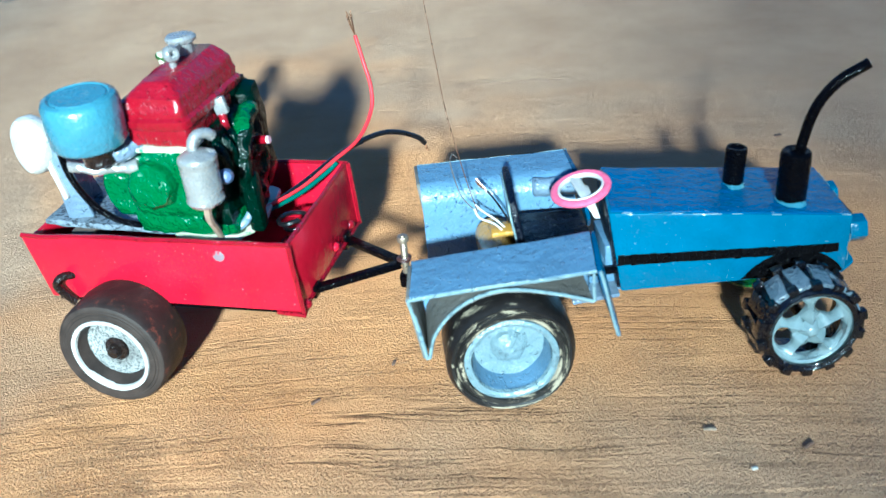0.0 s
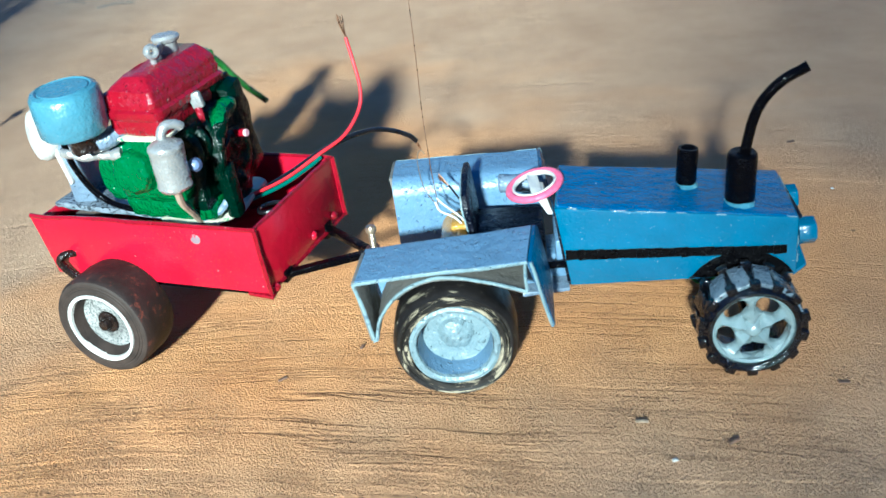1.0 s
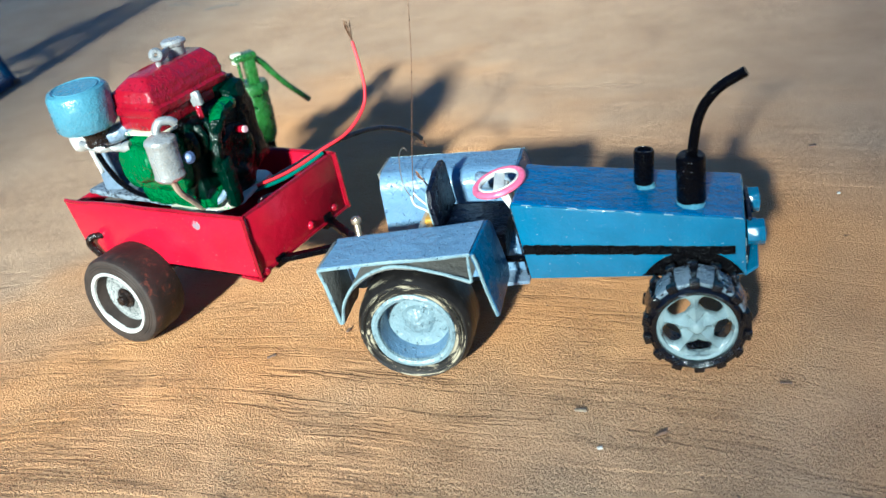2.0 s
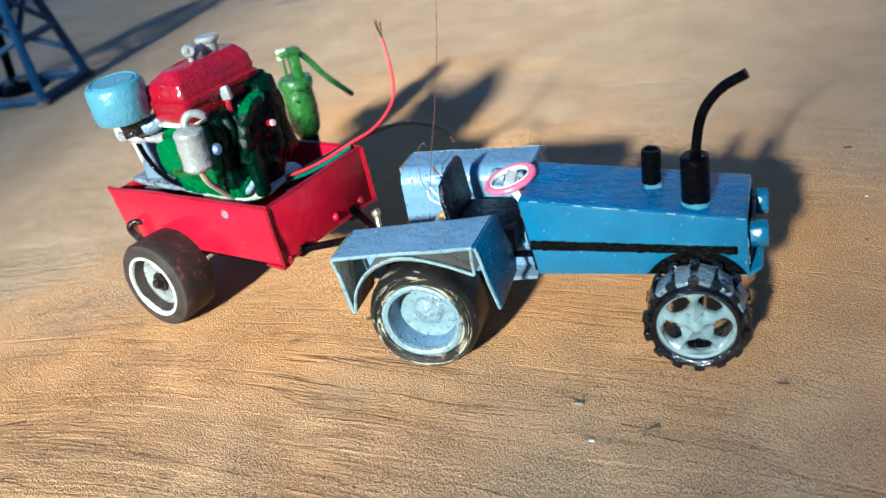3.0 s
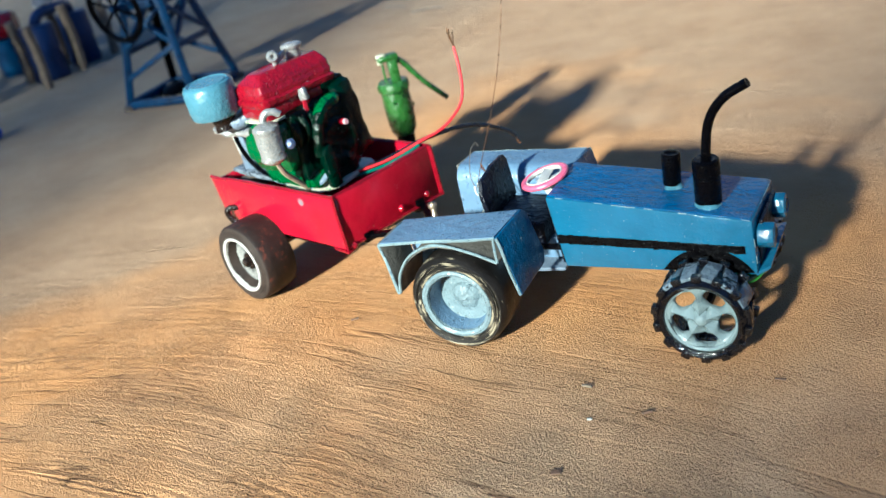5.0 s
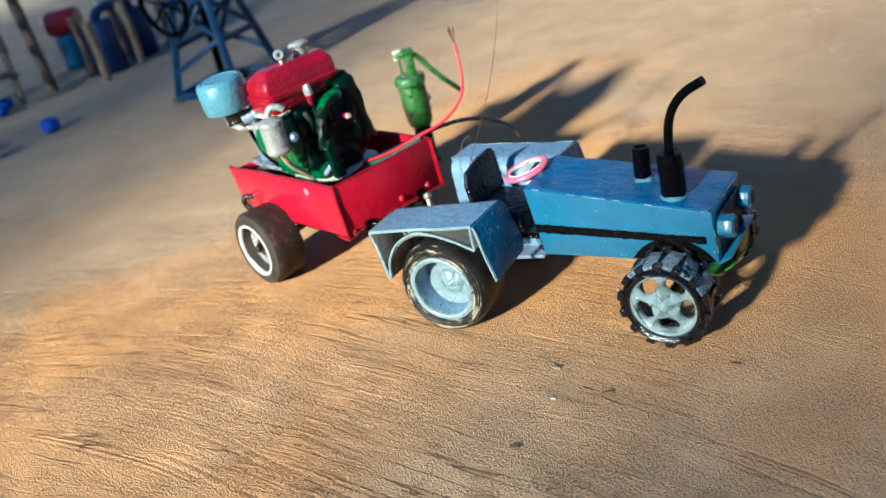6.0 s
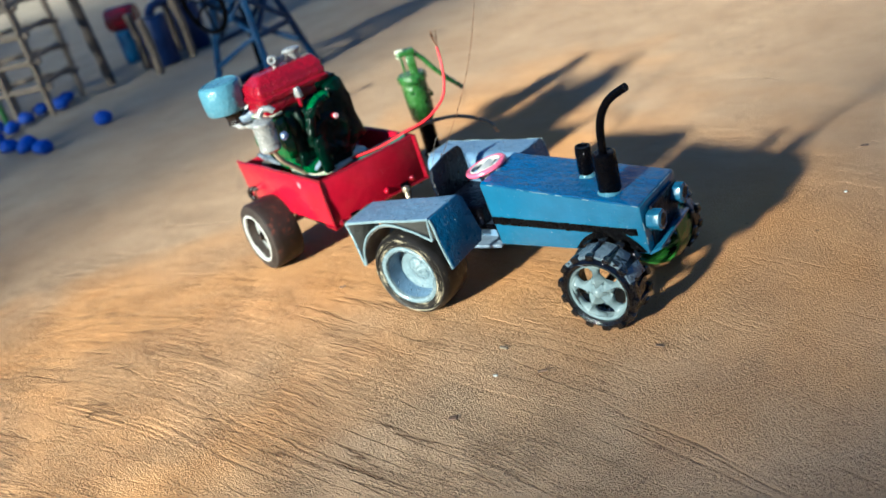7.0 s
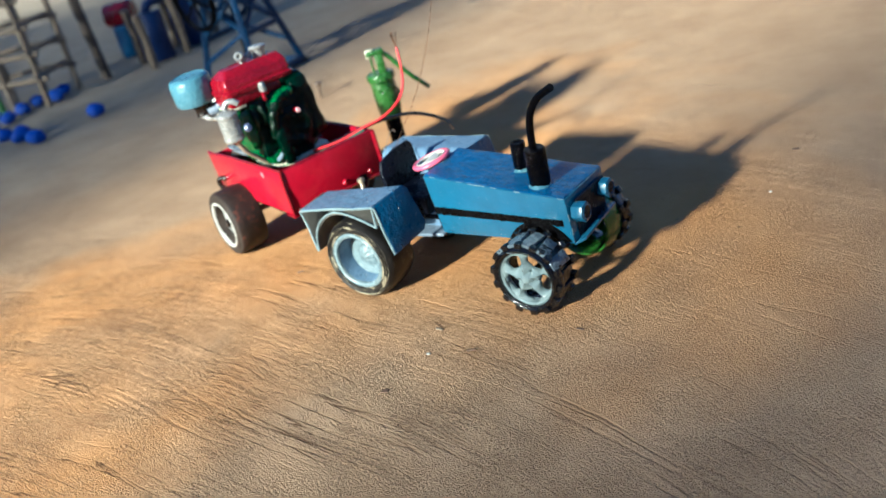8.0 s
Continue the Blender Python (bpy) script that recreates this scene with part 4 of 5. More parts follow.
E_("crankcase", lambda bm: (box(bm, (10, -14, 73), (28, 32, 24), 4.0), rod(bm, (-8, 0, 66), (-8, -22, 67), 9.5, seg=24)), GREEN, "green painted crankcase", 0.9, lumps=0.7)
E_("gear_cover", lambda bm: lathe(bm, [(0, 2.2), (6.6, 2.0), (7.8, 0.8), (8.3, -3), (8.6, -10)], (7.0, -31.5, 73.5), (0.05, -1, 0.12), 8), GREEN, "eight-sided green gear cover", 0.4, lumps=0.35)
for k in range(4):
    E_("fin", lambda bm: ring(bm, (24.0, -23 + 4.5 * k, 78 + 0.8 * k), (0.25, 1, 0.1), 5.8, 1.6, 1.0, 20), GREEN_SHADED, "dark green rib", 0.5, lumps=0.5)
E_("side_case", lambda bm: (box(bm, (22, -12, 72), (11, 26, 32), 2.5), box(bm, (21, -3, 68), (13, 16, 36), 3)), GREEN_SHADED, "dark green engine side, its shade put into the paint", 0.9, lumps=1)
flywheel = E_("flywheel", lambda bm: lathe(bm, [(0, 0.2), (4, 0.3), (7, 0.9), (10, 0.8), (11.6, -0.4), (11.8, -2), (0, -2.5)], (28.6, -5, 66), (1, 0.0, -0.06), 36), GREEN_SHADED, "dark green flywheel side, its shade put into the paint", 0.8, lumps=1.2)
E_("flywheel_rim", lambda bm: lathe(bm, [(11.6, -0.2), (12.6, -0.8), (13.0, -2.5), (12.8, -6), (11, -6.5)], (28.6, -5, 66), (1, 0.0, -0.06), 36), GREEN_SHADED, "green flywheel rim", 0.7, flywheel, lumps=0.7)
E_("fly_guard", lambda bm: tube(bm, [(30.0, -17, 66), (30.6, -17, 74), (30.4, -14, 81), (29.6, -9, 85.0), (29, -4, 86)], 2.8, 10), GREEN_SHADED, "dark green guard arched over the flywheel", 0.5, lumps=0.8)
# sunlit crown of the guard, its brightness put into the greener paint
E_("guard_top", lambda bm: tube(bm, [(30.2, -14.5, 80.5), (29.8, -11, 84.5), (29.2, -6, 86.3), (28.6, -2, 86)], 2.6, 10), GREEN, "guard crown, its sunlit green put into the colour", 0.8, lumps=0.9)
E_("rear_case", lambda bm: (box(bm, (19, 7, 74), (18, 12, 36), 3.0, (8, 0, 0)), box(bm, (17, 3, 90), (14, 14, 8), 2.0)), GREEN_SHADED, "dark case behind the cylinder, its shade put into the paint", 0.9, lumps=1)
E_("guard_post", lambda bm: box(bm, (31, -15, 60), (5, 6, 20), 1.6, (4, 0, 0)), GREEN_SHADED, "", 0.6)
E_("hub_bolt", lambda bm: (rod(bm, (29, -2.4, 75.6), (33.0, -2.6, 76.0), 1.45, seg=14)), RED_DARK, "dark red bolt", 0.2)
E_("bolt_tip", lambda bm: (rod(bm, (32.9, -2.5, 75.9), (34.0, -2.6, 76.0), 1.3, seg=14)), PINK_GREY, "pinkish silver bolt tip", 0.2)
E_("gasket", lambda bm: box(bm, (14.0, -14.5, 86.2), (19.8, 38.4, 1.2), 0.4), CREAM, "flaking cream gasket line", 0.9)
E_("cylinder_block", lambda bm: box(bm, (14.0, -14, 90), (19.5, 39, 7), 1.6), RED_DARK, "red cylinder block", 0.5, lumps=0.4)


def head_cover(bm):
    """A cast cover with a flange and a drawn-in ridge."""
    def loop(u0, u1, v0, v1, z, r):
        out = []
        for cu, cv, a0 in ((u1 - r, v1 - r, 0), (u0 + r, v1 - r, 90), (u0 + r, v0 + r, 180), (u1 - r, v0 + r, 270)):
            out += [V(cu + r * math.cos(radians(a0 + 22.5 * k)), cv + r * math.sin(radians(a0 + 22.5 * k)), z) for k in range(5)]
        return out
    levels = [(4.2, 24.0, -34.0, 6.0, 92.4, 3), (3.6, 24.6, -34.6, 6.6, 93.4, 3), (3.6, 24.6, -34.6, 6.6, 95.2, 3), (4.8, 23.4, -33.6, 5.6, 96.0, 3),
              (4.8, 23.4, -33.6, 5.6, 98.2, 2), (5.2, 23.0, -33.2, 5.3, 98.8, 2), (5.4, 22.6, -32.8, 5.0, 101.6, 2), (6.0, 21.9, -31.6, 4.6, 102.4, 2),
              (9.0, 18.9, -29.0, 3.2, 105.0, 1.5), (9.5, 18.3, -28.4, 2.8, 105.4, 1.5)]
    rows = [[bm.verts.new(p) for p in loop(*lv)] for lv in levels]
    for a, b in zip(rows, rows[1:]):
        for i in range(20):
            bm.faces.new((a[i], a[(i + 1) % 20], b[(i + 1) % 20], b[i]))
    bm.faces.new(rows[-1])
    bm.faces.new(rows[0][::-1])


head = E_("head_cover", head_cover, RED_DARK, "glossy crimson cylinder head cover", 0.5, lumps=0.35)
E_("filler_cap", lambda bm: lathe(bm, [(0, 111.2), (4.2, 111.0), (4.9, 110.2), (4.6, 109.2), (3.6, 108.6), (3.5, 104), (3.8, 102.6)], (11.5, -4, 0), (0, 0, 1), 22), SILVER, "silver filler cap", 0.3, head, lumps=0.2)
E_("lift_lever", lambda bm: (rod(bm, (14.0, -16.5, 103.5), (14.2, -16.5, 108), 1.1), ring(bm, (14.4, -16.8, 109.2), (0.9, -0.5, 0.2), 1.6, 1.1, 1.5, 20), slab(bm, [V(12.6, -15.5, 108), V(12.2, -9, 110), V(12.4, -9, 107.6), V(12.8, -15.5, 105)], (1.2, 0, 0), 0.2)), SILVER, "silver decompression lever with an eye", 0.4, head)

air_filter = E_("air_filter", lambda bm: lathe(bm, [(0, 14.6), (7.8, 14.6), (8.2, 14.2), (8.9, 14.7), (10.3, 14.2), (11.1, 12.8), (11.2, 8), (11.0, 1.2), (10.2, 0), (4, -0.4), (0, -0.4)], (-4.0, -39.5, 91.2), (0.02, -0.05, 1), 44), FILTER,
                "light blue air filter drum", 0.25)


def yellowed_patch(bm):
    """A thin worn blot on the drum's side, tapering to its ends."""
    n, rows = 14, []
    for i in range(n + 1):
        a, h = radians(-64 + 34 * (i / n - 0.5)), 0.4 + 2.1 * math.sin(math.pi * i / n) + 0.5 * noise.noise(V(i * 0.6, 2, 1))
        mid = 100.6 + 0.7 * noise.noise(V(i * 0.3, 7, 4))
        rows.append([bm.verts.new((-4.0 + 11.34 * math.cos(a), -39.5 + 11.34 * math.sin(a), mid + h * f)) for f in (-1, -0.3, 0.4, 1)])
    for a, b in zip(rows, rows[1:]):
        for k in range(3):
            bm.faces.new((a[k], a[k + 1], b[k + 1], b[k]))
    bmesh.ops.recalc_face_normals(bm, faces=bm.faces)
    bmesh.ops.solidify(bm, geom=bm.faces[:], thickness=0.25)


E_("worn_patch", yellowed_patch, paint("yellowed_paint", (0.30, 0.26, 0.14), 0.45, (0.07, 0.15, 0.2), 0.52), "yellowed worn patch on the drum", 0.1, air_filter)
E_("filter_stem", lambda bm: lathe(bm, [(4.5, 0.5), (5.6, -2), (4.6, -4.5), (5.0, -7), (0, -7.5)], (-3.5, -37.5, 91), (0, 0, 1), 18), STEM_BROWN, "dark brown filter stem", 0.6, air_filter, lumps=0.6)
E_("filter_elbow", lambda bm: tube(bm, [(-3, -37, 86.5), (0, -35, 85.5), (4, -31, 87), (6, -27, 89)], 3.2, 12), PLATE, "grey intake elbow", 0.6, air_filter, lumps=0.6)
E_("filter_shade", lambda bm: box(bm, (5.2, -29.5, 97), (4.5, 8, 8), 1.6), RED_DARK, "", 0.5, air_filter)
E_("white_pipe", lambda bm: tube(bm, [(-16, -36, 81.5), (-10, -35.5, 80.5), (-3, -33, 79.5), (4, -31, 80)], 1.7, 10), SILVER, "pale lumpy pipe below the filter", 0.8, lumps=0.8)

silencer = E_("silencer", lambda bm: lathe(bm, [(0, 17.4), (2.0, 17.3), (4.2, 16.4), (5.4, 15.6), (5.75, 14.6), (5.5, 13.8), (5.4, 3), (5.7, 1.8), (5.0, 0.6), (2.4, -0.8), (0, -0.8)], (28.0, -38.8, 71.8), (0.01, 0.0, 1), 32), SILVER, "silver silencer canister", 0.3, lumps=0.25)
E_("silencer_elbow", lambda bm: tube(bm, [(27.2, -38.5, 88), (27.2, -38.0, 90.8), (28.2, -36.2, 92.6), (29.8, -33.8, 92.2), (30.4, -32, 90.6)], 1.6, 12), SILVER, "silver elbow on the canister", 0.4, silencer)
E_("silencer_prop", lambda bm: tube(bm, [(27.8, -38.3, 72), (25.0, -34, 64), (22.5, -27, 57), (20.4, -21.5, 51)], 1.2, 8), CREAM_BROWN, "thin beige prop", 0.25, silencer)
E_("fuel_hose", lambda bm: tube(bm, [(20.5, -21, 51.6), (24, -20, 52.5), (28, -18, 54.5), (30, -15.5, 57.5)], 1.25, 8), PLATE, "grey fuel hose", 0.3)
E_("fuel_rod", lambda bm: tube(bm, [(30, -15, 55), (30.5, -14.5, 62), (29.5, -15.5, 72)], 1.4, 8), RED_DARK, "red rod", 0.4)
E_("rod_foot", lambda bm: lathe(bm, [(0, 2.4), (1.8, 1.8), (2.5, 0), (1.6, -2)], (30.3, -15, 54), (0, 0, 1), 14), RED, "", 0.5)
E_("injector", lambda bm: lathe(bm, [(0, 2.4), (1.6, 1.7), (2.3, 0), (1.6, -1.7), (0, -2.2)], (32.2, -32, 77.6), (0.5, -1, 0.4), 16), PALE_BALL, "pale blue ball beside the canister", 0.3)
lever = E_("throttle_lever", lambda bm: tube(bm, [(27.5, -16, 79), (27, -15.6, 85), (26.2, -15, 90)], 1.2, 8), RED_DARK, "red throttle lever", 0.3)
E_("lever_tip", lambda bm: box(bm, (25.8, -14.8, 92.4), (4.0, 2.6, 5.6), 0.8, (0, -14, 10)), SILVER, "silver lever tip", 0.3, lever)

# pulley post at the rear of the plate
post = E_("pulley_post", lambda bm: (slab(bm, [V(-37, -15.5, 51), V(-29, -14.5, 51), V(-34.0, -16, 80), V(-38, -16.5, 80)], (0, 1.6, 0), 0.4), slab(bm, [V(-38, -15, 51), V(-38, 5, 51), V(-39.5, -5, 80), V(-39.5, -15, 80)], (1.6, 0, 0), 0.4)), PLATE,
          "grey-blue angled post", 0.4)
E_("pulley", lambda bm: lathe(bm, [(0, 3.4), (6.4, 3.6), (8.6, 2.8), (9.6, 1.0), (9.7, -2.2), (8.8, -4.0), (6, -4.6), (0, -4.6)], (-45.5, -13, 77), (-0.5, -0.85, 0.1), 48), WHITE, "white painted pulley", 0.3, post)
E_("pulley_strap", lambda bm: slab(bm, [V(-41.2, -17, 80), V(-38.6, -17, 81), V(-34.5, -17, 60), V(-37.2, -16, 58)], (0, 2, 0), 0.4), WHITE, "", 0.5, post)
E_("post_wire", lambda bm: tube(bm, [(-31, -19, 80), (-29, -20, 70), (-24, -20, 60), (-17, -19, 54), (-8, -19, 52)], 1.1, 8), BLACK, "black curved rod beside the post", 0.3)
E_("shaft", lambda bm: rod(bm, (-44, -10, 74), (-8, -8, 70), 1.8), RUST)


def local(p):
    """A place in the world, in mm about the trailer."""
    q = Matrix.Rotation(radians(-TURN), 3, "Z") @ V(p[0] - TP[0], p[1] - TP[1], p[2])
    return q


red_line = [local(p) for p in ((-75, 24, 50), (-71, 29, 50.5), (-60, 39, 51.5), (-48.5, 49.5, 55.2), (-40, 58.5, 58), (-34.5, 67.5, 64), (-33.4, 72.5, 71), (-35, 77, 80), (-36.8, 79.3, 89))]
black_line = [local(p) for p in ((-75, 26, 50), (-70, 30.5, 50.2), (-60, 40, 52.0), (-49.2, 50.5, 55.0), (-40.5, 60, 55.8), (-32, 68.5, 55), (-25, 74.5, 52.0), (-18.5, 79.5, 47), (-15.8, 81, 43.5))]
E_("red_wire", lambda bm: tube(bm, red_line, 0.68, 10), RED_WIRE, "red insulated wire bent upwards", 0.1)
E_("black_wire", lambda bm: tube(bm, black_line, 1.0, 10), BLACK_WIRE, "black insulated wire with worn spots", 0.1)
green_line = [local(p) for p in ((-76, 25, 48.4), (-70, 31, 48.6), (-61, 38, 49.5), (-52, 45, 52.5), (-48.2, 48.6, 54.2))]
E_("green_wire", lambda bm: tube(bm, green_line, 0.8, 10), GREEN_WIRE, "green insulated wire lying in the trailer", 0.1)
for k, (cu, cv, rr, mat) in enumerate(((34, 4, 5.5, BLACK_WIRE), (35, 5, 5.2, BLACK_WIRE), (36, 0, 6.0, BLACK_WIRE))):
    E_("wire_coil", lambda bm: tube(bm, [V(cu + rr * 0.8 * math.cos(q), cv + rr * math.sin(q), 33 + 5.5 * k + 4 * q / 6.0) for q in [0.7 * s for s in range(9)]], 0.8, 8, 5), mat, "loose coil of insulated wire beside the engine", 0.4)
E_("red_wire_strands", lambda bm: frayed(bm, red_line[-1], local((-37.6, 80.2, 98)) - red_line[-1], 7, 0.16), COPPER, "frayed copper strands")
E_("black_wire_strands", lambda bm: frayed(bm, black_line[-1], local((-15.2, 81.4, 40.5)) - black_line[-1], 6, 0.15), COPPER, "frayed copper strands")

# ---- thin lead hanging from above to the motor ----
thin_lead = new("thin_wire", finish("thin_wire", (lambda b: (tube(b, [(-3.5, 10.5, 49), (-6.0, 26, 57), (-8.6, 48, 69), (-10, 66, 84), (-11.5, 82, 102), (-13, 96, 124), (-15, 112, 160), (-16, 122, 200)], 0.17, 5), b)[1])(bmesh.new()), COPPER))
tagged(thin_lead, "hair-thin enamelled copper wire rising from the tractor seat", "wire")
thin_curl = new("thin_wire", finish("thin_wire", (lambda b: (tube(b, [(-4, 10.8, 49), (-8, 16, 53), (-10, 24, 60), (-9, 28, 62), (-7.5, 27, 61)], 0.17, 5), b)[1])(bmesh.new()), STEEL))
tagged(thin_curl, "curled end of a bright thin wire", "wire")

# ---- hand pump behind the trailer ----
pump = thing("hand_pump", "green painted model hand pump on a black pipe", "hand pump", (-117, 150, 0), 40)
piece("base_pipe", lambda bm: lathe(bm, [(0, 24), (5.2, 24), (5.0, 2), (6.4, 0.4), (6.4, -0.3)], (0, 0, 0), (0, 0, 1), 24), BLACK, pump, "black lower pipe", 0.2)
piece("barrel", lambda bm: lathe(bm, [(0, 51), (7.6, 51), (8.0, 46), (8.2, 38), (7.9, 30), (7.2, 25.0), (5.6, 22.2), (0, 22)], (0, 0, 0), (0, 0, 1), 32), PUMP_GREEN, pump, "green bulging barrel", 0.3)
piece("flange", lambda bm: lathe(bm, [(0, 53.8), (8.4, 53.6), (9.4, 52), (9.2, 48.6), (8.0, 47.6)], (0, 0, 0), (0, 0, 1), 10), PUMP_GREEN, pump, "", 0.4)
head_block = piece("pump_head", lambda bm: (box(bm, (2.2, 0, 60), (5.4, 7, 14), 1.2), box(bm, (0, 0, 67), (12, 8, 3.4), 1.2), rod(bm, (-3.4, 0, 53), (-3.4, 0, 67), 0.8, seg=8)), PUMP_GREEN, pump, "green pump head with rod", 0.5)
piece("head_cap", lambda bm: (box(bm, (-3.6, 0, 68.4), (5, 5, 2.4), 0.9), box(bm, (-4.4, 0, 65.4), (3, 3.4, 2.6), 0.7)), CREAM, head_block, "flaking cream cap", 0.5)
piece("handle", lambda bm: tube(bm, [(4.5, 0, 66), (9, 0, 61), (14, 0, 53), (21, 0, 44), (28.5, 0, 35.5)], 1.7, 10, 8, 1.5), PUMP_GREEN, pump, "long curved green handle", 0.4)
piece("spout", lambda bm: tube(bm, [(4, 3, 40), (7, 5, 39), (8.6, 6, 35)], 1.8, 10), PUMP_GREEN, pump, "", 0.3)

# ---- blue lattice tower ----
tower = thing("lattice_tower", "blue painted stick lattice tower with a black wheel", "tower", (-443, 337, 0), 4)
HB, HT, TH = 35, 9, 138


def tower_at(sx, sy, z):
    k = HB + (HT - HB) * z / TH
    return V(sx * k, sy * k * 0.96, z)


def beam(bm, a, b, w):
    d = (b - a)
    made = bmesh.ops.create_cube(bm, size=1.0)["verts"]
    bmesh.ops.transform(bm, matrix=aligned((a + b) / 2, d) @ Matrix.Diagonal((w, w, d.length, 1)), verts=made)
    bmesh.ops.bevel(bm, geom=list({e for v in made for e in v.link_edges}), offset=w * 0.2, segments=2, profile=0.5, affect="EDGES")


CORNERS = ((-1, -1), (1, -1), (1, 1), (-1, 1))
for sx, sy in CORNERS:
    dark = sx < 0 < sy
    piece("leg", lambda bm: beam(bm, tower_at(sx, sy, 0), tower_at(sx, sy, TH), 7.0 if dark else 6.4), BLACK if dark else TOWER_BLUE, tower, "black leg" if dark else "", 0.5)
    piece("foot", lambda bm: lathe(bm, [(0, 5), (4.8, 4.5), (5.8, 0.2)], (sx * HB, sy * HB * 0.96, -0.4), (0, 0, 1), 12), TWIG_DARK, tower)
for k in range(4):
    (ax, ay), (bx, by) = CORNERS[k], CORNERS[(k + 1) % 4]
    for z in ((4, 84, 134) if k % 2 == 0 else (4, 47, 84, 134)):
        piece("crossbar", lambda bm: beam(bm, tower_at(ax, ay, z), tower_at(bx, by, z), 6.4 if z in (4, 84) else 5.0), TOWER_BLUE, tower, "", 0.4)
    for z0, z1, w in ((25, 49, 4.6), (49, 82, 4.0), (82, 49, 4.0), (84, 132, 3.6)):
        if k % 2 == 0 or z0 > 30:
            piece("brace", lambda bm: beam(bm, tower_at(ax, ay, z0), tower_at(bx, by, z1), w), TOWER_BLUE, tower, "", 0.4)
big_wheel = piece("wheel", lambda bm: ring(bm, (-16, -33, 86), (0.15, 1, 0.1), 27, 2.6), BLACK, tower, "large black wheel on the tower", 0.6)
piece("wheel_spokes", lambda bm: [rod(bm, (-16 - 26 * math.cos(a), -33 + 4 * math.cos(a), 86 + 26 * math.sin(a)), (-16 + 26 * math.cos(a), -33 - 4 * math.cos(a), 86 - 26 * math.sin(a)), 1.2, seg=8) for a in (0.3, 1.35, 2.4)], BLACK, big_wheel)
piece("axle_bar", lambda bm: beam(bm, V(-18, -36, 86), V(4, 22, 86), 4.5), TOWER_BLUE, tower)
piece("base_lump", lambda bm: lathe(bm, [(0, 9), (12, 7.5), (18, 3), (20, 0.1)], (-16, 16, 0), (0, 0, 1), 14), BLACK, tower, "black lump at the foot of the tower", 2.0)

# ---- blue drums on wooden posts, far behind ----
stand = thing("drum_stand", "dark blue drums between rough wooden posts", "machine", (-682, 455, 0), 98)
for x, y, h in ((-60, 0, 64), (0, 0, 70), (60, 0, 60), (-26, 50, 66), (40, 52, 66)):
    piece("post", lambda bm: tube(bm, [(x, y, -1), (x + 1.5, y, h * 0.5), (x - 1, y, h)], 4.8, 8, 4), POST_WOOD, stand, "", 0.8)
for x, y, r, h in ((-22, 23, 18, 58), (38, 23, 17, 56)):
    piece("drum", lambda bm: lathe(bm, [(0, h), (r * 0.9, h), (r, h - 3), (r * 0.97, h * 0.6), (r * 1.02, h * 0.55), (r * 0.97, h * 0.5), (r, 3), (r * 0.9, 0), (0, 0)], (x, y, 0), (0.02, 0, 1), 28), BARREL_BLUE, stand, "dark blue drum", 1.0)
piece("drum_pipe", lambda bm: tube(bm, [(-22, 23, 58), (-18, 20, 66), (0, 18, 68), (30, 20, 66), (38, 23, 56)], 5.5, 10), BARREL_BLUE, stand, "dark blue pipe over the drums", 0.8)
piece("white_sack", lambda bm: lathe(bm, [(0, 10), (8, 7), (11, 0), (9, -7), (0, -9)], (6, 26, 76), (0, 0, 1), 18), WHITE, stand, "pale lump on top", 1.5)
small_drum = thing("blue_drum", "bright blue drum standing on the mud", "drum", (-800, 468, 0))
piece("body", lambda bm: lathe(bm, [(0, 40), (14, 40), (15.6, 38), (15.2, 20), (15.6, 3), (14, 0), (0, 0)], (0, 0, 0), (0, 0, 1), 28), DRUM_BLUE, small_drum, "", 0.8)
red_drum = thing("red_drum", "dark red drum lying on the blue drum", "drum", (-800, 468, 40))
piece("body", lambda bm: lathe(bm, [(0, 20), (13, 19), (14.5, 15), (14.5, -15), (13, -19), (0, -20)], (0, 0, 14.4), (1, 0.6, 0), 28), RED_DARK, red_drum, "", 0.6)

# ---- stick scaffold and green stems ----
scaffold = thing("stick_scaffold", "rickety scaffold of thin brown sticks", "scaffold", (-760, 300, 0), 26)
for x, y, h in ((-62, -26, 190), (-20, -32, 185), (22, -30, 190), (-58, 30, 180), (-16, 32, 190), (26, 34, 185)):
    piece("upright", lambda bm: tube(bm, [(x, y, -1), (x + 2, y - 1, h * 0.5), (x - 3, y + 2, h)], 3.7, 7, 4), TWIG, scaffold, "", 0.8)
for z in (30, 58, 87, 116, 146):
    for y in (-31, 32):
        piece("rung", lambda bm: tube(bm, [(-70, y, z), (-20, y - 1, z + 3), (34, y, z + 1)], 3.0, 7, 4), TWIG, scaffold, "", 0.7)
    for x in (-60, 24):
        piece("rung", lambda bm: tube(bm, [(x, -38, z + 4), (x, 0, z + 5), (x, 40, z + 4)], 2.8, 7, 4), TWIG, scaffold, "", 0.7)
pole = new("dark_pole", finish("dark_pole", (lambda b: (tube(b, [(-735, 372, -1), (-742, 372, 90), (-752, 371, 230)], 5.5, 10, 6, 6.5), b)[1])(bmesh.new()), TWIG_DARK, 0.8))
tagged(pole, "dark wooden pole standing beside the scaffold", "pole")
for k, (x, y) in enumerate(((-790, 262), (-800, 270), (-812, 258))):
    ob = new("green_stem", finish("green_stem", (lambda b: (tube(b, [(x, y, -1), (x - 5, y + 2, 40), (x - 13 - 3 * k, y + 3, 96)], 2.4, 7, 5, 1.0), b)[1])(bmesh.new()), LEAF, 0.6))
    tagged(ob, "thin green plant stem beside the scaffold", "plant stem", "stems beside the scaffold")

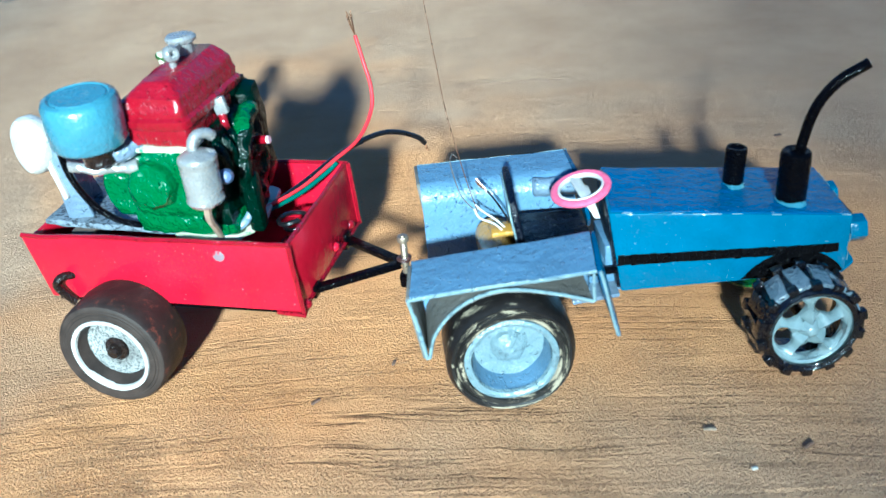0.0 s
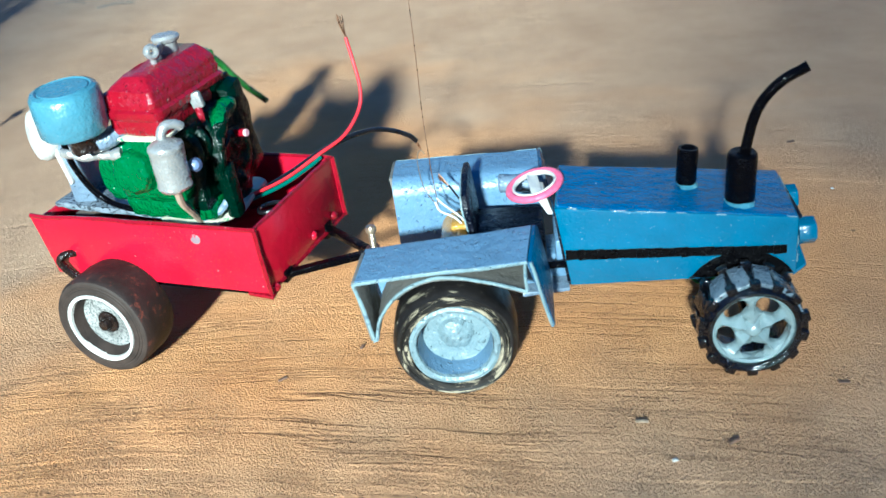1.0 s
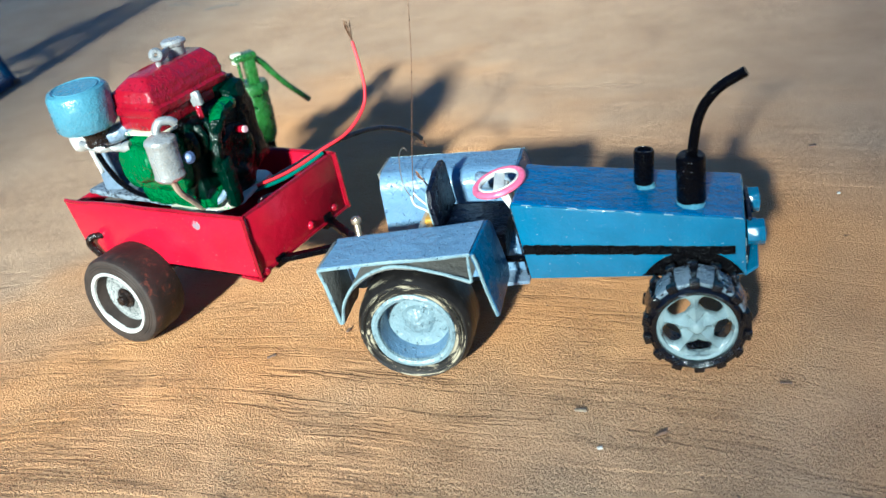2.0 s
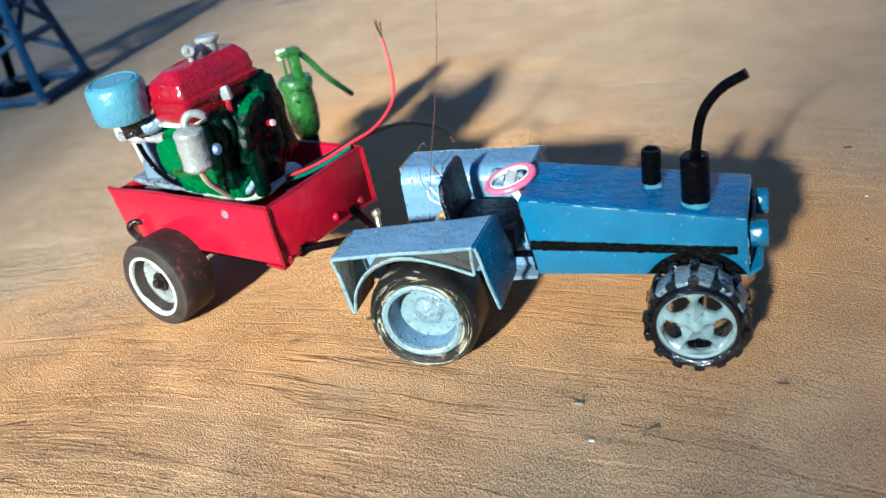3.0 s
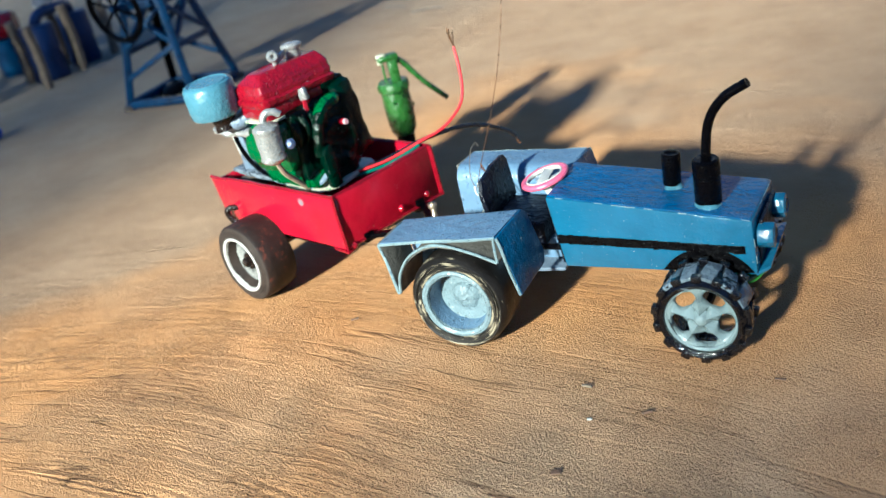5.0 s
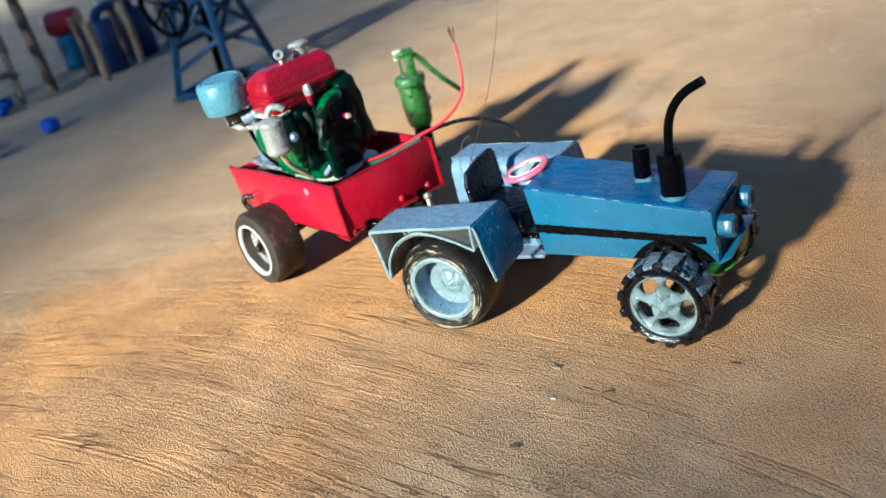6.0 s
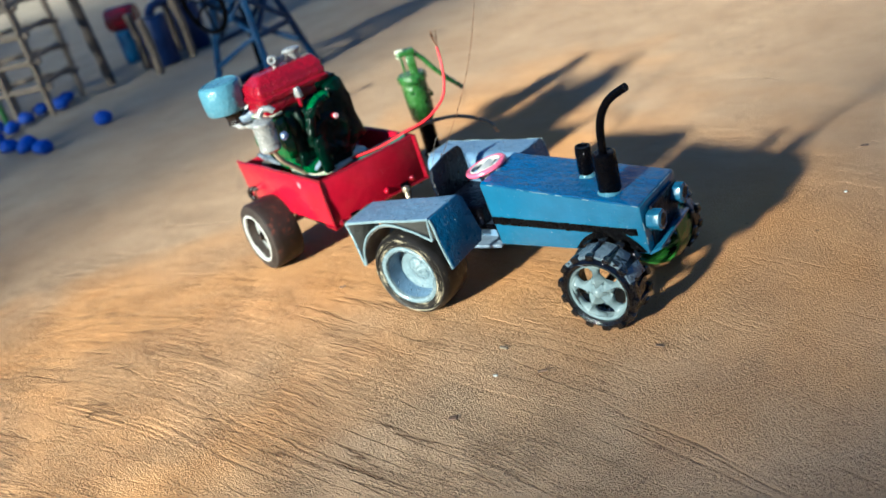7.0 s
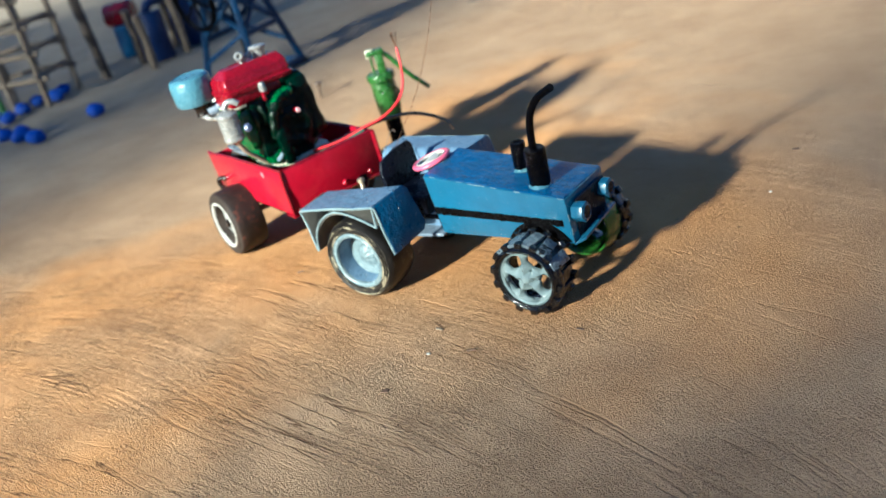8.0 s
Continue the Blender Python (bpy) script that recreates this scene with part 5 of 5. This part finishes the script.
# ---- blue clay balls ----


def clay_ball(seed):
    bm = bmesh.new()
    bmesh.ops.create_icosphere(bm, subdivisions=3, radius=8.8)
    for v in bm.verts:
        v.co *= 1 + 0.3 * noise.noise(v.co * 0.11 + V(seed, 0, 0))
        v.co.z = v.co.z * 0.78 + 6.0
    return finish("clay_ball", bm, BALL_BLUE, 0, 80)


for k, (x, y, s) in enumerate(((-588, 245, 1.0), (-755, 322, 1.0), (-738, 300, 1.05), (-760, 290, 0.95), (-748, 262, 1.0), (-592, 176, 1.0), (-628, 182, 1.15), (-665, 184, 1.0), (-735, 236, 1.0), (-770, 240, 0.9), (-720, 205, 1.0))):
    ball = new("clay_ball", clay_ball(k))
    ball.matrix_basis = pose(x * MM, y * MM, 0, 0, 0, 40 * k) @ Matrix.Scale(s, 4)
    tagged(ball, "small bright blue clay ball on the ground", "ball", "blue clay balls")

PEG_RUST = paint("peg_rust", (0.11, 0.075, 0.05), 0.6, (0.2, 0.17, 0.14), 0.62, coat=0.0)
# ---- peg, chips and litter on the ground ----
peg = new("metal_peg", finish("metal_peg", (lambda b: (lathe(b, [(0, 14), (2.6, 13.6), (3.4, 12), (2.6, 10.4), (1.3, 9.8), (1.2, -0.5)], (-290, 262, 0), (0.1, 0, 1), 14), b)[1])(bmesh.new()), PEG_RUST, 0.2))
tagged(peg, "small metal peg stuck in the ground", "peg")


def chip(x, y, a, size, mat, label, category):
    bm = bmesh.new()
    box(bm, (0, 0, size[2] / 2 - 0.1), size, min(size) * 0.3)
    ob = new(category.replace(" ", "_"), finish(category.replace(" ", "_"), bm, mat, size[0] * 0.12))
    ob.matrix_basis = pose(x * MM, y * MM, 0, 0, 0, a) @ Matrix.Scale(0.72, 4)
    tagged(ob, label, category, "litter on the ground")


chip(80, -62, 30, (5.5, 1.5, 1.2), CHIP, "small brown wood chip on the mud", "wood chip")
chip(55, -50, -8, (5.5, 1.6, 1.0), TWIG, "small tan wood chip on the mud", "wood chip")
chip(62, -68, 10, (2.4, 1.4, 0.8), WHITE, "tiny white crumb on the mud", "crumb")
chip(-62, -14, 40, (5, 1.4, 1.0), CHIP, "small brown wood chip on the mud", "wood chip")
chip(152, 92, 0, (1.8, 1.4, 0.9), WHITE, "tiny white crumb on the mud", "crumb")
chip(60, -96, 20, (4.5, 3.2, 0.6), CHIP, "dark dried mud fleck on the ground", "mud fleck")
chip(118, -38, -5, (5, 1.2, 0.6), CHIP, "dark dried mud fleck on the ground", "mud fleck")
chip(-36, 2, 70, (3.6, 1.6, 1.0), CHIP, "dark dried mud fleck on the ground", "mud fleck")
chip(148, 142, 15, (5, 3, 0.6), CHIP, "dark dried mud fleck on the ground", "mud fleck")
for k, (x, y, a) in enumerate(((-365, 566, 20), (-316, 533, -30))):
    ob = new("white_scrap", finish("white_scrap", (lambda b: (tube(b, [(x, y, 1), (x + 14, y + 6 * (k - 0.4), 2.5), (x + 30, y - 8 + 16 * k, 1)], 0.55, 6, 5), b)[1])(bmesh.new()), SCRAP, 0.5))
    tagged(ob, "curled dull white scrap lying on the mud", "scrap", "litter on the ground")

# ---- unseen trees added behind the camera, whose leaves shade the ground ----


def added_shade_tree(name, foot, lean, crown, count, seed, label):
    """Trunk, limbs and a loose crown of single leaves. crown: (centre, half sizes, how the leaves thin out along x)."""
    rng = random.Random(seed)
    tree = new(name)
    tree.matrix_basis = pose(*foot)
    tagged(tree, label, "tree")
    (cx, cy, cz), (hx, hy, hz), side = crown
    bm = bmesh.new()
    top = (cx - foot[0], cy - foot[1], cz - foot[2])
    tube(bm, [(0, 0, -0.02), (lean * 0.3, 0, top[2] * 0.4), (lean, top[1] * 0.5, top[2] * 0.75), (top[0] * 0.6 + lean * 0.4, top[1], top[2])], 0.09, 10, 6, 0.04)
    for k in range(9):
        a = rng.uniform(0, 6.28)
        tip = (top[0] + hx * 0.8 * math.cos(a), top[1] + hy * 0.8 * math.sin(a), top[2] + hz * rng.uniform(-0.6, 0.9))
        tube(bm, [(lean, top[1] * 0.5, top[2] * 0.7), ((lean + tip[0]) / 2, tip[1] * 0.6, (top[2] + tip[2]) / 2), tip], 0.025, 7, 5, 0.006)
    me = bpy.data.meshes.new("trunk")
    bm.to_mesh(me)
    bm.free()
    me.materials.append(TWIG_DARK)
    me.shade_smooth()
    new("trunk", me).parent = tree
    verts, faces = [], []
    while len(faces) < count:
        x, y, z = (rng.uniform(-1, 1) for _ in range(3))
        if x * x + y * y + z * z > 1.1 or rng.random() > 0.5 + 0.5 * side * x:
            continue
        p = V(top[0] + hx * x, top[1] + hy * y, top[2] + hz * z)
        m = Euler((rng.uniform(-1.2, 1.2), rng.uniform(-1.2, 1.2), rng.uniform(0, 6.28))).to_matrix()
        n, w = rng.uniform(0.03, 0.055), rng.uniform(0.012, 0.02)
        k = len(verts)
        verts += [p + m @ V(*q) for q in ((-n, 0, 0), (-n * 0.3, w, 0.004), (n * 0.5, w * 0.8, 0.002), (n, 0, -0.006), (n * 0.5, -w * 0.8, 0.002), (-n * 0.3, -w, 0.004))]
        faces.append(tuple(range(k, k + 6)))
    me = bpy.data.meshes.new("crown")
    me.from_pydata(verts, [], faces)
    me.materials.append(LEAF)
    new("crown", me).parent = tree
    return tree


added_shade_tree("added_shade_tree", (0.9, -2.9, 0), 0.1, ((0.52, -2.8, 1.1), (0.82, 0.5, 0.78), 0.1), 3450, 3, "unseen leafy tree added to shade part of the yard")
added_shade_tree("added_shade_tree", (-1.6, -2.9, 0), -0.1, ((-1.55, -2.8, 1.08), (0.85, 0.5, 0.6), 0.0), 2500, 5, "unseen leafy tree added to shade part of the yard")

# ---- added earthen walls far outside the view close the yard and dim the sky ----


def added_wall(name, a, b, high):
    bm = bmesh.new()
    a, b = Vector((*a, 0)), Vector((*b, 0))
    n = (b - a).normalized().cross(V(0, 0, 1)) * 0.25
    slab(bm, [a - n, b - n, b + n, a + n], (0, 0, high), 0.04)
    me = bpy.data.meshes.new(name)
    bm.to_mesh(me)
    bm.free()
    me.materials.append(WALL_MUD)
    tagged(new(name, me), "unseen plain dark earthen wall, added round the yard", "wall", kind="structure")


WALL_MUD = plain_wood("wall_mud", (0.09, 0.08, 0.07))
added_wall("added_wall_north", (-7, 6.5), (7, 6.5), 1.5)
added_wall("added_wall_east", (7.3, -7.5), (7.3, 6.2), 1.5)
added_wall("added_wall_west", (-7.3, -7.5), (-7.3, 6.2), 1.5)
added_wall("added_wall_south", (-7, -7.8), (7, -7.8), 1.5)
